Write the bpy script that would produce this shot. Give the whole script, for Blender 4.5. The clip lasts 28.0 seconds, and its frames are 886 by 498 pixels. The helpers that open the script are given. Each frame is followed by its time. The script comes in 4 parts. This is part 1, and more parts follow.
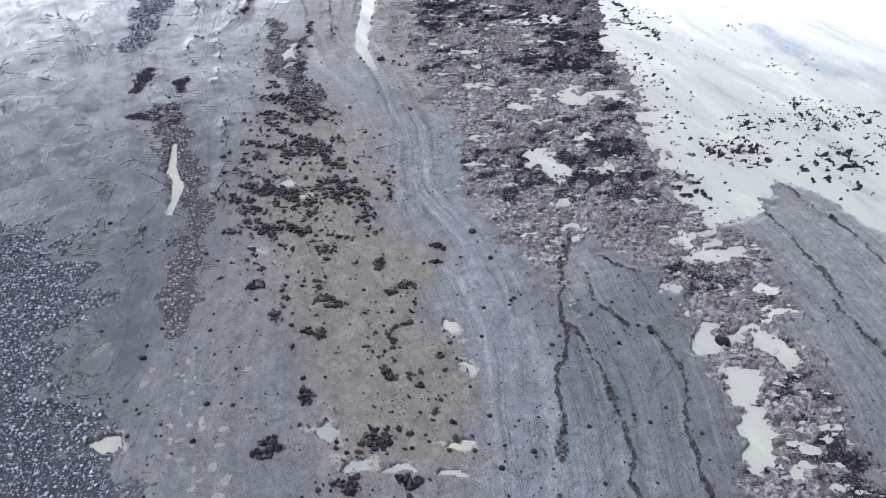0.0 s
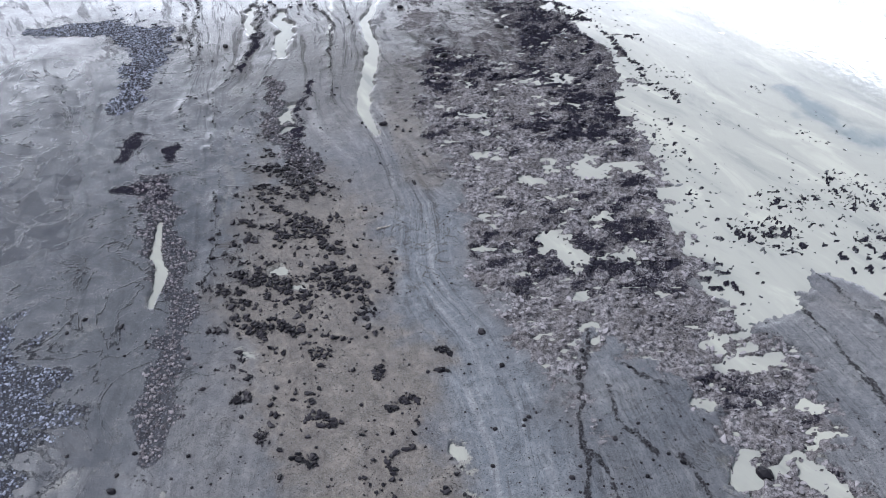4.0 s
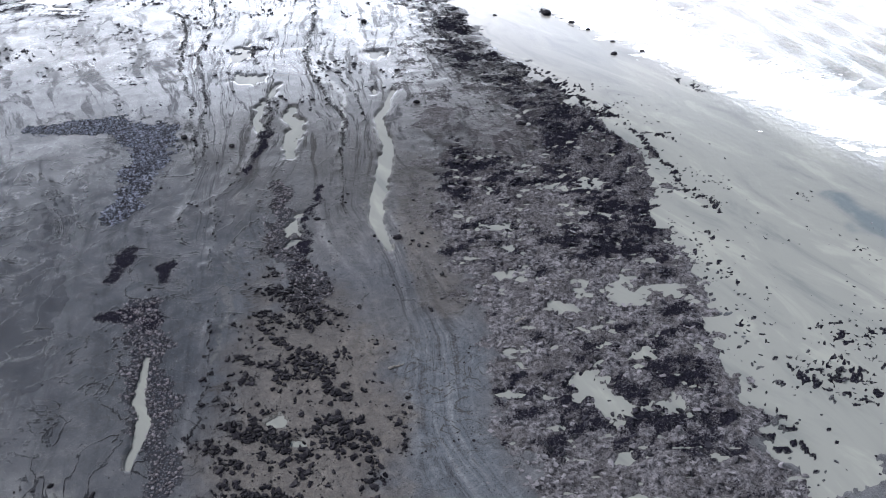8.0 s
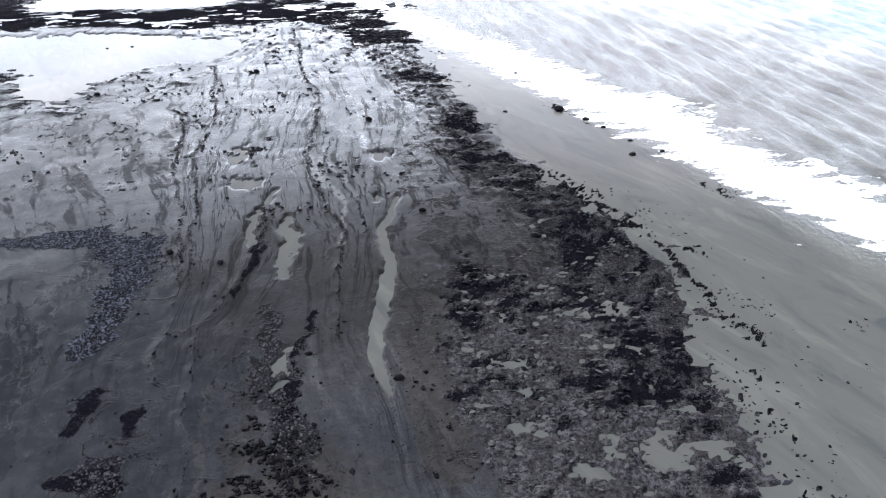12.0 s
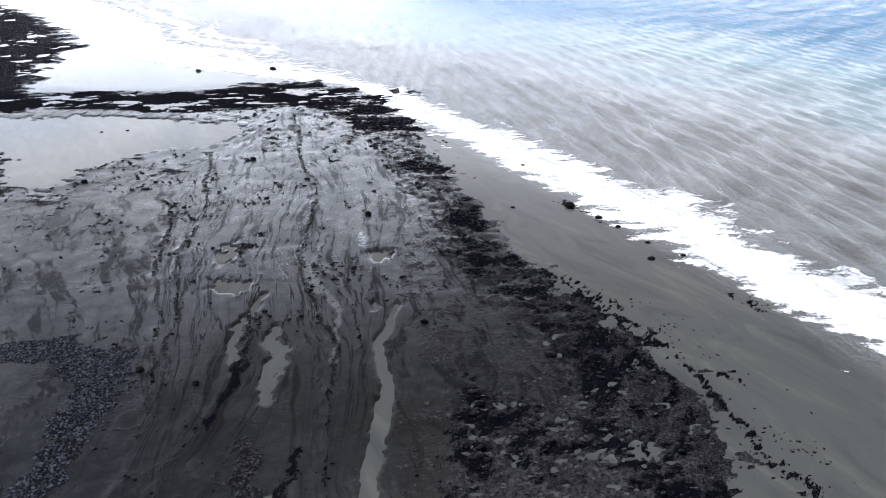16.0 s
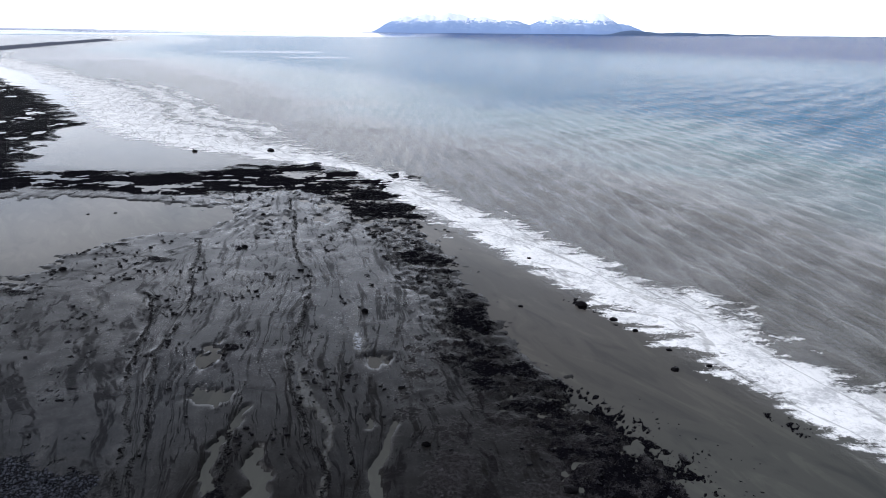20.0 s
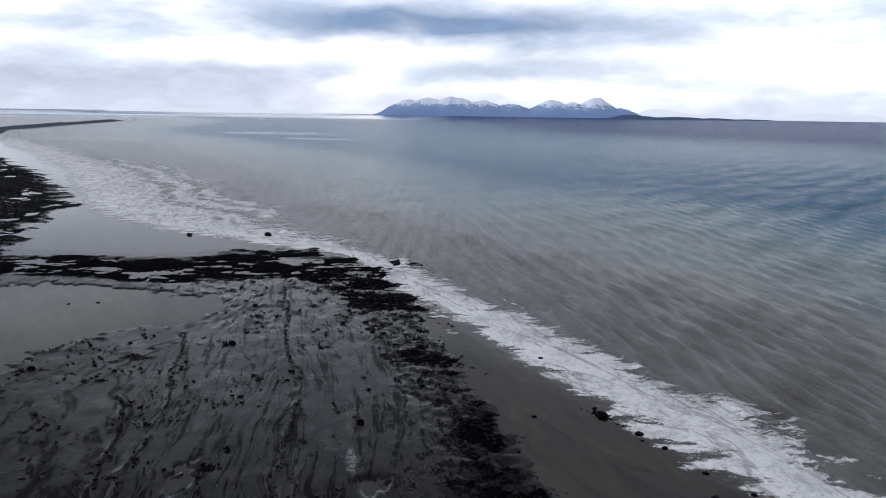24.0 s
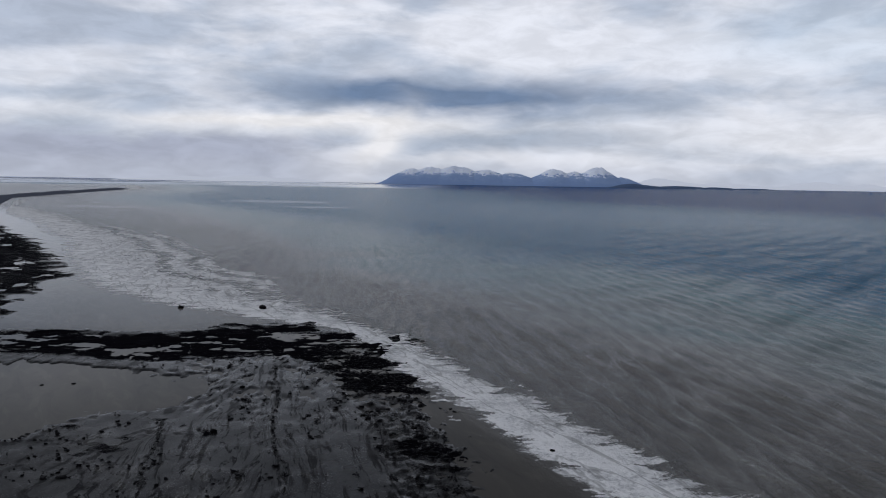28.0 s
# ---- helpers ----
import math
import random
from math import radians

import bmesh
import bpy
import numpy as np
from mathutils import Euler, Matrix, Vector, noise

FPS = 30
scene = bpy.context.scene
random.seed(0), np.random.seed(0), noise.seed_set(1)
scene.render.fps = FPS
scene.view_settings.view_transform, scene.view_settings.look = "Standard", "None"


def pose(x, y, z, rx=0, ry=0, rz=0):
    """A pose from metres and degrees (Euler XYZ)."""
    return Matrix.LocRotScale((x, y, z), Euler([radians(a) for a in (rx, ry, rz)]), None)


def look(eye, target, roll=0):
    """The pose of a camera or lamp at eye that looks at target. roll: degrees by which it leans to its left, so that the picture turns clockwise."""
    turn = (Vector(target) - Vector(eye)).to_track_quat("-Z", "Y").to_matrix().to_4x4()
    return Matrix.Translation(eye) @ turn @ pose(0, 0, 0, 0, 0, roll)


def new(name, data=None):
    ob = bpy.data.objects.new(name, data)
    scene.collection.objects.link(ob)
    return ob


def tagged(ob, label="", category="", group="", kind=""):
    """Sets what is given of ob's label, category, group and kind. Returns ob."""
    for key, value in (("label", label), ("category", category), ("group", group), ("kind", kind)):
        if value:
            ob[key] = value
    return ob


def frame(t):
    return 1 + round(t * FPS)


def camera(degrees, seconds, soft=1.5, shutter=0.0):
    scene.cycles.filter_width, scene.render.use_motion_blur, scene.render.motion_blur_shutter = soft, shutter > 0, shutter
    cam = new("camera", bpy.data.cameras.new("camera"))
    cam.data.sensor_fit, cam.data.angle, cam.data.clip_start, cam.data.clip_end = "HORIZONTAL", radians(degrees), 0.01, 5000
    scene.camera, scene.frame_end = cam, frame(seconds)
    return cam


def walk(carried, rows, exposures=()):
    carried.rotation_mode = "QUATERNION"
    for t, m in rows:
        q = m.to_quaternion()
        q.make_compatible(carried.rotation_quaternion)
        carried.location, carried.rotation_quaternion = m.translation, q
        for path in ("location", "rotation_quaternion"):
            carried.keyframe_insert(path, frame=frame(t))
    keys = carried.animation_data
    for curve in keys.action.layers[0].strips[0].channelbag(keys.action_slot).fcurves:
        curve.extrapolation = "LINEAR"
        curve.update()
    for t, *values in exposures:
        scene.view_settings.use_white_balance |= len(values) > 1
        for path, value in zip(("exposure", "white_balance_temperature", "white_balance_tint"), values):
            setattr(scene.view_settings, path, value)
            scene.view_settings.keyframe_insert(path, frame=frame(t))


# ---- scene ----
cam = camera(62.0, 28.0, soft=1.0)
# seconds, east, north, height, yaw, pitch, roll
ROWS = [
    (0, 0.000, 0.000, 50.000, 0.000, -40.670, -0.446),
    (0.5, 0.015, 1.247, 50.233, 0.011, -40.590, -0.433),
    (1, 0.027, 2.500, 50.462, 0.025, -40.499, -0.421),
    (1.5, 0.031, 3.765, 50.682, 0.048, -40.387, -0.412),
    (2, 0.025, 5.047, 50.890, 0.082, -40.242, -0.407),
    (2.5, 0.004, 6.352, 51.081, 0.132, -40.053, -0.407),
    (3, -0.035, 7.687, 51.250, 0.202, -39.810, -0.415),
    (3.5, -0.095, 9.058, 51.394, 0.295, -39.502, -0.431),
    (4, -0.179, 10.467, 51.509, 0.415, -39.120, -0.456),
    (4.5, -0.281, 11.912, 51.602, 0.556, -38.671, -0.491),
    (5, -0.392, 13.388, 51.679, 0.715, -38.164, -0.536),
    (5.5, -0.506, 14.888, 51.746, 0.885, -37.607, -0.591),
    (6, -0.614, 16.408, 51.811, 1.061, -37.009, -0.657),
    (6.5, -0.709, 17.943, 51.881, 1.237, -36.379, -0.733),
    (7, -0.783, 19.487, 51.962, 1.409, -35.725, -0.819),
    (7.5, -0.830, 21.035, 52.060, 1.572, -35.057, -0.916),
    (8, -0.855, 22.591, 52.168, 1.723, -34.376, -1.018),
    (8.5, -0.861, 24.158, 52.281, 1.864, -33.686, -1.121),
    (9, -0.854, 25.739, 52.392, 1.992, -32.989, -1.219),
    (9.5, -0.839, 27.338, 52.494, 2.108, -32.287, -1.308),
    (10, -0.821, 28.958, 52.579, 2.210, -31.582, -1.382),
    (10.5, -0.806, 30.603, 52.641, 2.298, -30.877, -1.437),
    (11, -0.798, 32.273, 52.675, 2.371, -30.174, -1.467),
    (11.5, -0.802, 33.959, 52.687, 2.430, -29.472, -1.474),
    (12, -0.822, 35.647, 52.685, 2.473, -28.769, -1.456),
    (12.5, -0.862, 37.326, 52.675, 2.502, -28.066, -1.416),
    (13, -0.925, 38.983, 52.666, 2.516, -27.359, -1.352),
    (13.5, -1.017, 40.604, 52.666, 2.514, -26.648, -1.267),
    (14, -1.141, 42.178, 52.683, 2.498, -25.932, -1.160),
    (14.5, -1.300, 43.695, 52.721, 2.466, -25.210, -1.032),
    (15, -1.490, 45.163, 52.776, 2.422, -24.482, -0.888),
    (15.5, -1.705, 46.592, 52.842, 2.368, -23.749, -0.733),
    (16, -1.940, 47.994, 52.912, 2.307, -23.012, -0.571),
    (16.5, -2.190, 49.380, 52.979, 2.242, -22.272, -0.407),
    (17, -2.448, 50.761, 53.037, 2.174, -21.529, -0.245),
    (17.5, -2.711, 52.147, 53.079, 2.108, -20.784, -0.092),
    (18, -2.972, 53.549, 53.100, 2.046, -20.039, 0.050),
    (18.5, -3.229, 54.972, 53.104, 1.988, -19.291, 0.180),
    (19, -3.480, 56.419, 53.099, 1.937, -18.541, 0.297),
    (19.5, -3.724, 57.894, 53.090, 1.894, -17.789, 0.402),
    (20, -3.957, 59.402, 53.085, 1.861, -17.032, 0.494),
    (20.5, -4.177, 60.946, 53.089, 1.838, -16.272, 0.573),
    (21, -4.384, 62.530, 53.109, 1.828, -15.506, 0.639),
    (21.5, -4.574, 64.154, 53.149, 1.830, -14.735, 0.693),
    (22, -4.748, 65.811, 53.207, 1.845, -13.963, 0.735),
    (22.5, -4.904, 67.487, 53.276, 1.868, -13.194, 0.769),
    (23, -5.043, 69.172, 53.350, 1.899, -12.432, 0.794),
    (23.5, -5.164, 70.854, 53.425, 1.935, -11.682, 0.814),
    (24, -5.266, 72.520, 53.494, 1.974, -10.947, 0.829),
    (24.5, -5.349, 74.159, 53.551, 2.014, -10.232, 0.842),
    (25, -5.414, 75.762, 53.593, 2.053, -9.541, 0.854),
    (25.5, -5.463, 77.332, 53.620, 2.092, -8.870, 0.865),
    (26, -5.497, 78.874, 53.635, 2.129, -8.216, 0.876),
    (26.5, -5.521, 80.393, 53.640, 2.166, -7.577, 0.886),
    (27, -5.536, 81.896, 53.638, 2.202, -6.947, 0.896),
    (27.5, -5.546, 83.388, 53.631, 2.238, -6.325, 0.906),
    (28, -5.553, 84.875, 53.622, 2.274, -5.706, 0.916),
]
# seconds, stops, kelvin, tint
EXPOSURES = [(t, stops, 6320, 13) for t, stops in ((0.0, 3.45), (3.0, 3.3), (6.0, 2.95), (8.0, 2.6), (11.0, 2.05), (15.0, 1.3), (17.0, 0.95), (20.0, 0.25), (25.0, -0.9), (28.0, -1.35))]
walk(cam, [(t, pose(x, y, z, 90 + pitch, 0, yaw) @ pose(0, 0, 0, 0, 0, roll)) for t, x, y, z, yaw, pitch, roll in ROWS], EXPOSURES)

# ---- world and sun: an overcast sky, bright towards the horizon ahead ----
class Nodes:
    """A small helper that strings shader nodes together."""

    def __init__(self, tree):
        self.tree = tree
        tree.nodes.clear()

    def add(self, kind, **settings):
        node = self.tree.nodes.new(kind)
        for key, value in settings.items():
            if key == "operation":
                node.operation = value
            elif key == "blend_type":
                node.blend_type = value
            elif key == "data_type":
                node.data_type = value
            elif key == "attribute_name":
                node.attribute_name = value
            elif key == "interpolation_type":
                node.interpolation_type = value
        return node

    def put(self, socket, value):
        if isinstance(value, bpy.types.NodeSocket):
            self.tree.links.new(value, socket)
        else:
            socket.default_value = value

    def math(self, op, a, b=0.0, c=0.0, clamp=False):
        node = self.add("ShaderNodeMath", operation=op)
        node.use_clamp = clamp
        for i, v in enumerate((a, b, c)):
            self.put(node.inputs[i], v)
        return node.outputs[0]

    def vec(self, op, a, b=(0, 0, 0)):
        node = self.add("ShaderNodeVectorMath", operation=op)
        self.put(node.inputs[0], a)
        self.put(node.inputs[1], b)
        return node.outputs[0]

    def mix(self, fac, a, b, blend="MIX"):
        node = self.add("ShaderNodeMix", data_type="RGBA", blend_type=blend)
        self.put(node.inputs["Factor"], fac)
        for socket, v in ((node.inputs[6], a), (node.inputs[7], b)):
            self.put(socket, (*v, 1) if isinstance(v, tuple) and len(v) == 3 else v)
        return node.outputs[2]

    def mixf(self, fac, a, b):
        node = self.add("ShaderNodeMix", data_type="FLOAT")
        self.put(node.inputs["Factor"], fac)
        self.put(node.inputs[2], a)
        self.put(node.inputs[3], b)
        return node.outputs[0]

    def step(self, v, lo, hi, out_lo=0.0, out_hi=1.0):
        node = self.add("ShaderNodeMapRange", interpolation_type="SMOOTHSTEP")
        for i, x in enumerate((v, lo, hi, out_lo, out_hi)):
            self.put(node.inputs[i], x)
        return node.outputs[0]

    def noise(self, vector, scale, detail=4.0, rough=0.55, distortion=0.0):
        node = self.add("ShaderNodeTexNoise")
        self.put(node.inputs["Vector"], vector)
        for key, v in (("Scale", scale), ("Detail", detail), ("Roughness", rough), ("Distortion", distortion)):
            self.put(node.inputs[key], v)
        return node.outputs["Fac"]

    def voronoi(self, vector, scale, out="Distance"):
        node = self.add("ShaderNodeTexVoronoi")
        self.put(node.inputs["Vector"], vector)
        self.put(node.inputs["Scale"], scale)
        return node.outputs[out]

    def attr(self, name, out="Fac"):
        return self.add("ShaderNodeAttribute", attribute_name=name).outputs[out]

    def split(self, color):
        node = self.add("ShaderNodeSeparateColor")
        self.put(node.inputs[0], color)
        return node.outputs

    def combine(self, x, y, z):
        node = self.add("ShaderNodeCombineXYZ")
        for i, v in enumerate((x, y, z)):
            self.put(node.inputs[i], v)
        return node.outputs[0]

    def bump(self, height, strength, distance):
        node = self.add("ShaderNodeBump")
        self.put(node.inputs["Strength"], strength)
        self.put(node.inputs["Distance"], distance)
        self.put(node.inputs["Height"], height)
        return node.outputs[0]


SUN_UP, SUN_LEFT = 50.0, 68.0
world = bpy.data.worlds.new("overcast_sky")
scene.world = world
world.use_nodes = True
w = Nodes(world.node_tree)
sky = w.add("ShaderNodeTexSky")
sky.sky_type = "NISHITA"
sky.sun_disc = False
sky.sun_elevation, sky.sun_rotation = radians(SUN_UP), radians(-SUN_LEFT)
way = w.add("ShaderNodeTexCoord").outputs["Generated"]
sep = w.add("ShaderNodeSeparateXYZ")
w.put(sep.inputs[0], way)
up = w.math("MULTIPLY", w.math("ARCSINE", sep.outputs[2]), 180 / math.pi)
left = w.math("MULTIPLY", w.math("ARCTAN2", w.math("MULTIPLY", sep.outputs[0], -1.0), sep.outputs[1]), 180 / math.pi)


def cloud(at_left, at_up, wide, high, lean=0.0):
    """A soft oval in the sky: 1 at its middle, degrees left of north and above the horizon."""
    dx = w.math("SUBTRACT", left_warped, at_left)
    dy = w.math("SUBTRACT", up_warped, w.math("MULTIPLY_ADD", dx, lean, at_up))
    d = w.math("ADD", w.math("POWER", w.math("ABSOLUTE", w.math("DIVIDE", dx, wide)), 2.0), w.math("POWER", w.math("ABSOLUTE", w.math("DIVIDE", dy, high)), 2.0))
    return w.math("MINIMUM", w.math("MULTIPLY", w.math("EXPONENT", w.math("MULTIPLY", d, -1.0)), 1.3), 1.0)


# streaky layers seen edge-on: the noise is squeezed upwards towards the horizon
flat = w.combine(w.math("MULTIPLY", left, 0.07), w.math("MULTIPLY", up, 0.24), 3.7)
ripple = w.noise(flat, 1.0, 5.0, 0.5, 0.4)
coarse = w.noise(w.combine(w.math("MULTIPLY", left, 0.03), w.math("MULTIPLY", up, 0.10), 8.1), 1.0, 4.0, 0.5, 0.3)
fine = w.noise(w.combine(w.math("MULTIPLY", left, 0.14), w.math("MULTIPLY", up, 0.45), 1.3), 1.0, 4.0, 0.5, 0.3)
left_warped = w.math("MULTIPLY_ADD", w.math("SUBTRACT", coarse, 0.5), 9.0, left)
up_warped = w.math("MULTIPLY_ADD", w.math("SUBTRACT", fine, 0.5), 2.2, up)

white, grey, slate, pale_blue = (0.90, 0.93, 0.98), (0.52, 0.59, 0.69), (0.15, 0.23, 0.37), (0.62, 0.74, 0.86)
col = w.mix(w.step(w.math("MULTIPLY_ADD", fine, 0.35, w.math("MULTIPLY", ripple, 0.9)), 0.52, 0.76), white, grey)
col = w.mix(w.math("MULTIPLY", cloud(3.5, 6.0, 13.0, 1.3), 0.95), col, slate)
col = w.mix(w.math("MULTIPLY", cloud(-4.0, 2.9, 11.0, 0.9), 0.75), col, (0.38, 0.45, 0.55))
col = w.mix(w.math("MULTIPLY", cloud(26.0, 2.0, 11.0, 1.3), 0.7), col, (0.46, 0.52, 0.61))
col = w.mix(w.math("MULTIPLY", cloud(13.0, 3.8, 12.0, 0.6), 0.85), col, (1.0, 0.99, 0.97))
col = w.mix(w.math("MULTIPLY", cloud(7.5, 1.9, 2.2, 1.9, -0.9), 0.8), col, (1.0, 0.99, 0.97))
col = w.mix(w.math("MULTIPLY", cloud(8.0, 0.7, 9.0, 0.8), 0.5), col, (0.80, 0.82, 0.85))
col = w.mix(w.math("MULTIPLY", cloud(31.0, 10.0, 9.0, 2.4), 0.5), col, (0.50, 0.56, 0.66))
col = w.mix(w.math("MULTIPLY", cloud(-26.0, 9.5, 9.0, 2.2), 0.5), col, pale_blue)
col = w.mix(w.math("MULTIPLY", cloud(-24.0, 3.0, 10.0, 1.6), 0.5), col, (0.86, 0.88, 0.91))
low = w.math("MULTIPLY", w.step(up_warped, 3.0, 2.2), w.step(left_warped, 7.0, 17.0))
col = w.mix(w.math("MULTIPLY", low, 0.85), col, (0.42, 0.46, 0.57))
col = w.mix(w.math("MULTIPLY", w.step(up, 1.6, 0.0), 0.6), col, (0.55, 0.60, 0.69))
fleck = w.noise(w.combine(w.math("MULTIPLY", left, 0.30), w.math("MULTIPLY", up, 0.85), 6.2), 1.0, 6.0, 0.6, 0.4)
puff = w.step(fleck, 0.30, 0.70, 0.91, 1.09)
col = w.vec("MULTIPLY", col, w.combine(puff, puff, puff))
# the heavy cloud deck overhead lets less light through than the horizon
deck = w.step(up, 11.0, 27.0, 2.3, 0.24)
col = w.mix(w.step(up, 15.0, 55.0, 0.0, 0.55), col, (0.38, 0.54, 0.84))
col = w.vec("MULTIPLY", col, w.combine(deck, deck, deck))
bg = w.add("ShaderNodeBackground")
w.put(bg.inputs["Color"], w.mix(0.92, w.vec("MULTIPLY", sky.outputs[0], (0.1, 0.1, 0.1)), col))
w.put(bg.inputs["Strength"], 1.0)
w.put(w.add("ShaderNodeOutputWorld").inputs["Surface"], bg.outputs[0])

sun = new("sun", bpy.data.lights.new("sun", "SUN"))
sun.data.energy, sun.data.angle, sun.data.color = 2.5, radians(18), (0.95, 0.97, 1.0)
sun.matrix_world = look((0, 0, 0), (math.sin(radians(SUN_LEFT)), -math.cos(radians(SUN_LEFT)), -math.tan(radians(SUN_UP))))

# ---- materials ----
def material(name):
    m = bpy.data.materials.new(name)
    m.use_nodes = True
    n = Nodes(m.node_tree)
    bsdf = n.add("ShaderNodeBsdfPrincipled")
    n.put(n.add("ShaderNodeOutputMaterial").inputs["Surface"], bsdf.outputs[0])
    return m, n, bsdf, n.add("ShaderNodeTexCoord").outputs["Object"]


def shore_material():
    """Wet silt, gravel beds, slabby rubble and weed; the cover of each comes from the land's own attributes."""
    m, n, bsdf, at = material("wet_shore")
    cover, film = n.attr("cover", "Color"), n.attr("film", "Color")
    tan, gravel, rubble = n.split(cover)[:3]
    weed = n.attr("cover", "Alpha")
    streak, wet, pale = n.split(film)[:3]
    blue = n.attr("film", "Alpha")
    brown, ridge, streaky = n.split(n.attr("marks", "Color"))[:3]
    flow = n.attr("flow", "Fac")
    north_split = n.add("ShaderNodeSeparateXYZ")
    n.put(north_split.inputs[0], at)
    east, north = north_split.outputs[0], north_split.outputs[1]
    big, mid = n.noise(at, 0.05, 4.0, 0.6, 0.8), n.noise(at, 0.35, 6.0, 0.62, 0.5)
    small, tiny = n.noise(at, 2.1, 6.0, 0.65), n.noise(at, 9.0, 5.0, 0.7)
    grit = n.voronoi(at, 3.6)
    edge = n.math("ADD", n.math("MULTIPLY", n.math("SUBTRACT", mid, 0.5), 2.0), n.math("MULTIPLY", n.math("SUBTRACT", small, 0.5), 1.7))
    vein = n.math("ABSOLUTE", n.math("SUBTRACT", n.noise(at, 0.11, 6.0, 0.55, 1.6), 0.5))
    vein2 = n.math("ABSOLUTE", n.math("SUBTRACT", n.noise(at, 0.30, 5.0, 0.6, 1.2), 0.5))
    speck = n.voronoi(at, 1.35)

    def cut(mask, lo=0.42, hi=0.58):
        return n.step(n.math("ADD", mask, edge), lo, hi)

    silt = n.mix(n.step(big, 0.35, 0.65), (0.0288, 0.0307, 0.0352), (0.0378, 0.0384, 0.0403))
    silt = n.mix(n.math("MULTIPLY", n.step(mid, 0.45, 0.75), 0.5), silt, (0.0461, 0.0461, 0.0467))
    silt = n.mix(n.math("MULTIPLY", blue, 0.8), silt, (0.0390, 0.0440, 0.0505))
    fine_flow = n.combine(n.math("MULTIPLY", flow, 1.0), n.math("MULTIPLY", north, 0.035), 0.0)
    thread = n.noise(fine_flow, 1.0, 7.0, 0.68, 0.25)
    thread2 = n.noise(n.combine(n.math("MULTIPLY", flow, 0.33), n.math("MULTIPLY", north, 0.022), 5.0), 1.0, 5.0, 0.6, 0.35)
    silt = n.mix(n.math("MULTIPLY", n.math("MULTIPLY", n.step(thread, 0.51, 0.62), streaky), n.step(north, 60.0, 130.0, 0.30, 0.8)), silt, (0.100, 0.102, 0.106))
    silt = n.mix(n.math("MULTIPLY", n.math("MULTIPLY", n.step(thread, 0.46, 0.40), streaky), n.step(north, 50.0, 120.0, 0.45, 0.9)), silt, (0.014, 0.013, 0.015))
    crack = n.math("ABSOLUTE", n.math("SUBTRACT", thread2, 0.5))
    crack = n.math("MULTIPLY", n.math("MULTIPLY", n.step(crack, 0.022, 0.008), n.step(mid, 0.40, 0.52)), n.math("MULTIPLY", streaky, n.step(north, 70.0, 150.0, 0.45, 0.75)))
    silt = n.mix(n.math("MULTIPLY", n.step(n.math("MULTIPLY_ADD", edge, 0.35, tan), 0.05, 0.95), 0.8), silt, n.mix(mid, (0.0300, 0.0262, 0.0228), (0.0530, 0.0482, 0.0432)))
    mottle = n.noise(at, 0.85, 7.0, 0.7, 0.9)
    silt = n.mix(n.math("MULTIPLY", n.step(mottle, 0.50, 0.62, 0.0, 0.55), n.math("MULTIPLY_ADD", wet, -0.7, 1.0)), silt, n.vec("MULTIPLY", silt, (1.75, 1.72, 1.66)))
    silt = n.mix(n.math("MULTIPLY", n.step(mottle, 0.47, 0.36, 0.0, 0.60), n.math("MULTIPLY_ADD", wet, -0.7, 1.0)), silt, n.vec("MULTIPLY", silt, (0.45, 0.45, 0.48)))
    silt = n.mix(n.math("MULTIPLY", cut(pale), 0.8), silt, (0.0826, 0.0826, 0.0760))
    south = n.step(north, 150.0, 105.0)
    runnel = n.math("MULTIPLY", n.math("MULTIPLY", n.step(n.math("ABSOLUTE", n.math("SUBTRACT", n.noise(at, 0.20, 7.0, 0.62, 2.2), 0.5)), 0.020, 0.004), blue), n.step(n.math("MULTIPLY", south, n.step(north, 60.0, 72.0)), 0.0, 1.0))
    silt = n.mix(n.math("MULTIPLY", n.math("MULTIPLY", n.step(vein, 0.026, 0.006), n.step(mid, 0.40, 0.50)), n.math("MULTIPLY", n.math("MULTIPLY", south, wet), 0.9)), silt, (0.0128, 0.0128, 0.0141))
    silt = n.mix(n.math("MULTIPLY", n.math("MULTIPLY", n.step(vein2, 0.012, 0.002), n.step(big, 0.52, 0.60)), n.math("MULTIPLY", n.math("MULTIPLY", south, wet), 0.6)), silt, (0.0134, 0.0128, 0.0141))
    silt = n.mix(n.math("MULTIPLY", n.step(small, 0.56, 0.70), 0.35), silt, (0.0499, 0.0499, 0.0512))
    silt = n.mix(n.math("MULTIPLY", n.step(small, 0.44, 0.32), 0.35), silt, (0.0160, 0.0160, 0.0173))
    silt = n.mix(n.math("MULTIPLY", n.math("MULTIPLY", n.step(speck, 0.16, 0.10), n.step(mid, 0.50, 0.60)), 0.8), silt, (0.0070, 0.0064, 0.0077))
    stones = n.mix(n.step(grit, 0.5, 0.1), (0.010, 0.010, 0.013), n.mix(tiny, (0.016, 0.018, 0.024), (0.070, 0.072, 0.080)))
    silt = n.mix(n.math("MULTIPLY", n.step(tiny, 0.53, 0.66), 0.65), silt, (0.072, 0.073, 0.076))
    silt = n.mix(n.math("MULTIPLY", n.step(tiny, 0.47, 0.34), 0.75), silt, (0.009, 0.009, 0.010))
    dot = n.voronoi(at, 2.9)
    silt = n.mix(n.math("MULTIPLY", n.math("MULTIPLY", n.step(dot, 0.15, 0.09), n.step(small, 0.46, 0.54)), 0.85), silt, (0.0060, 0.0058, 0.0068))
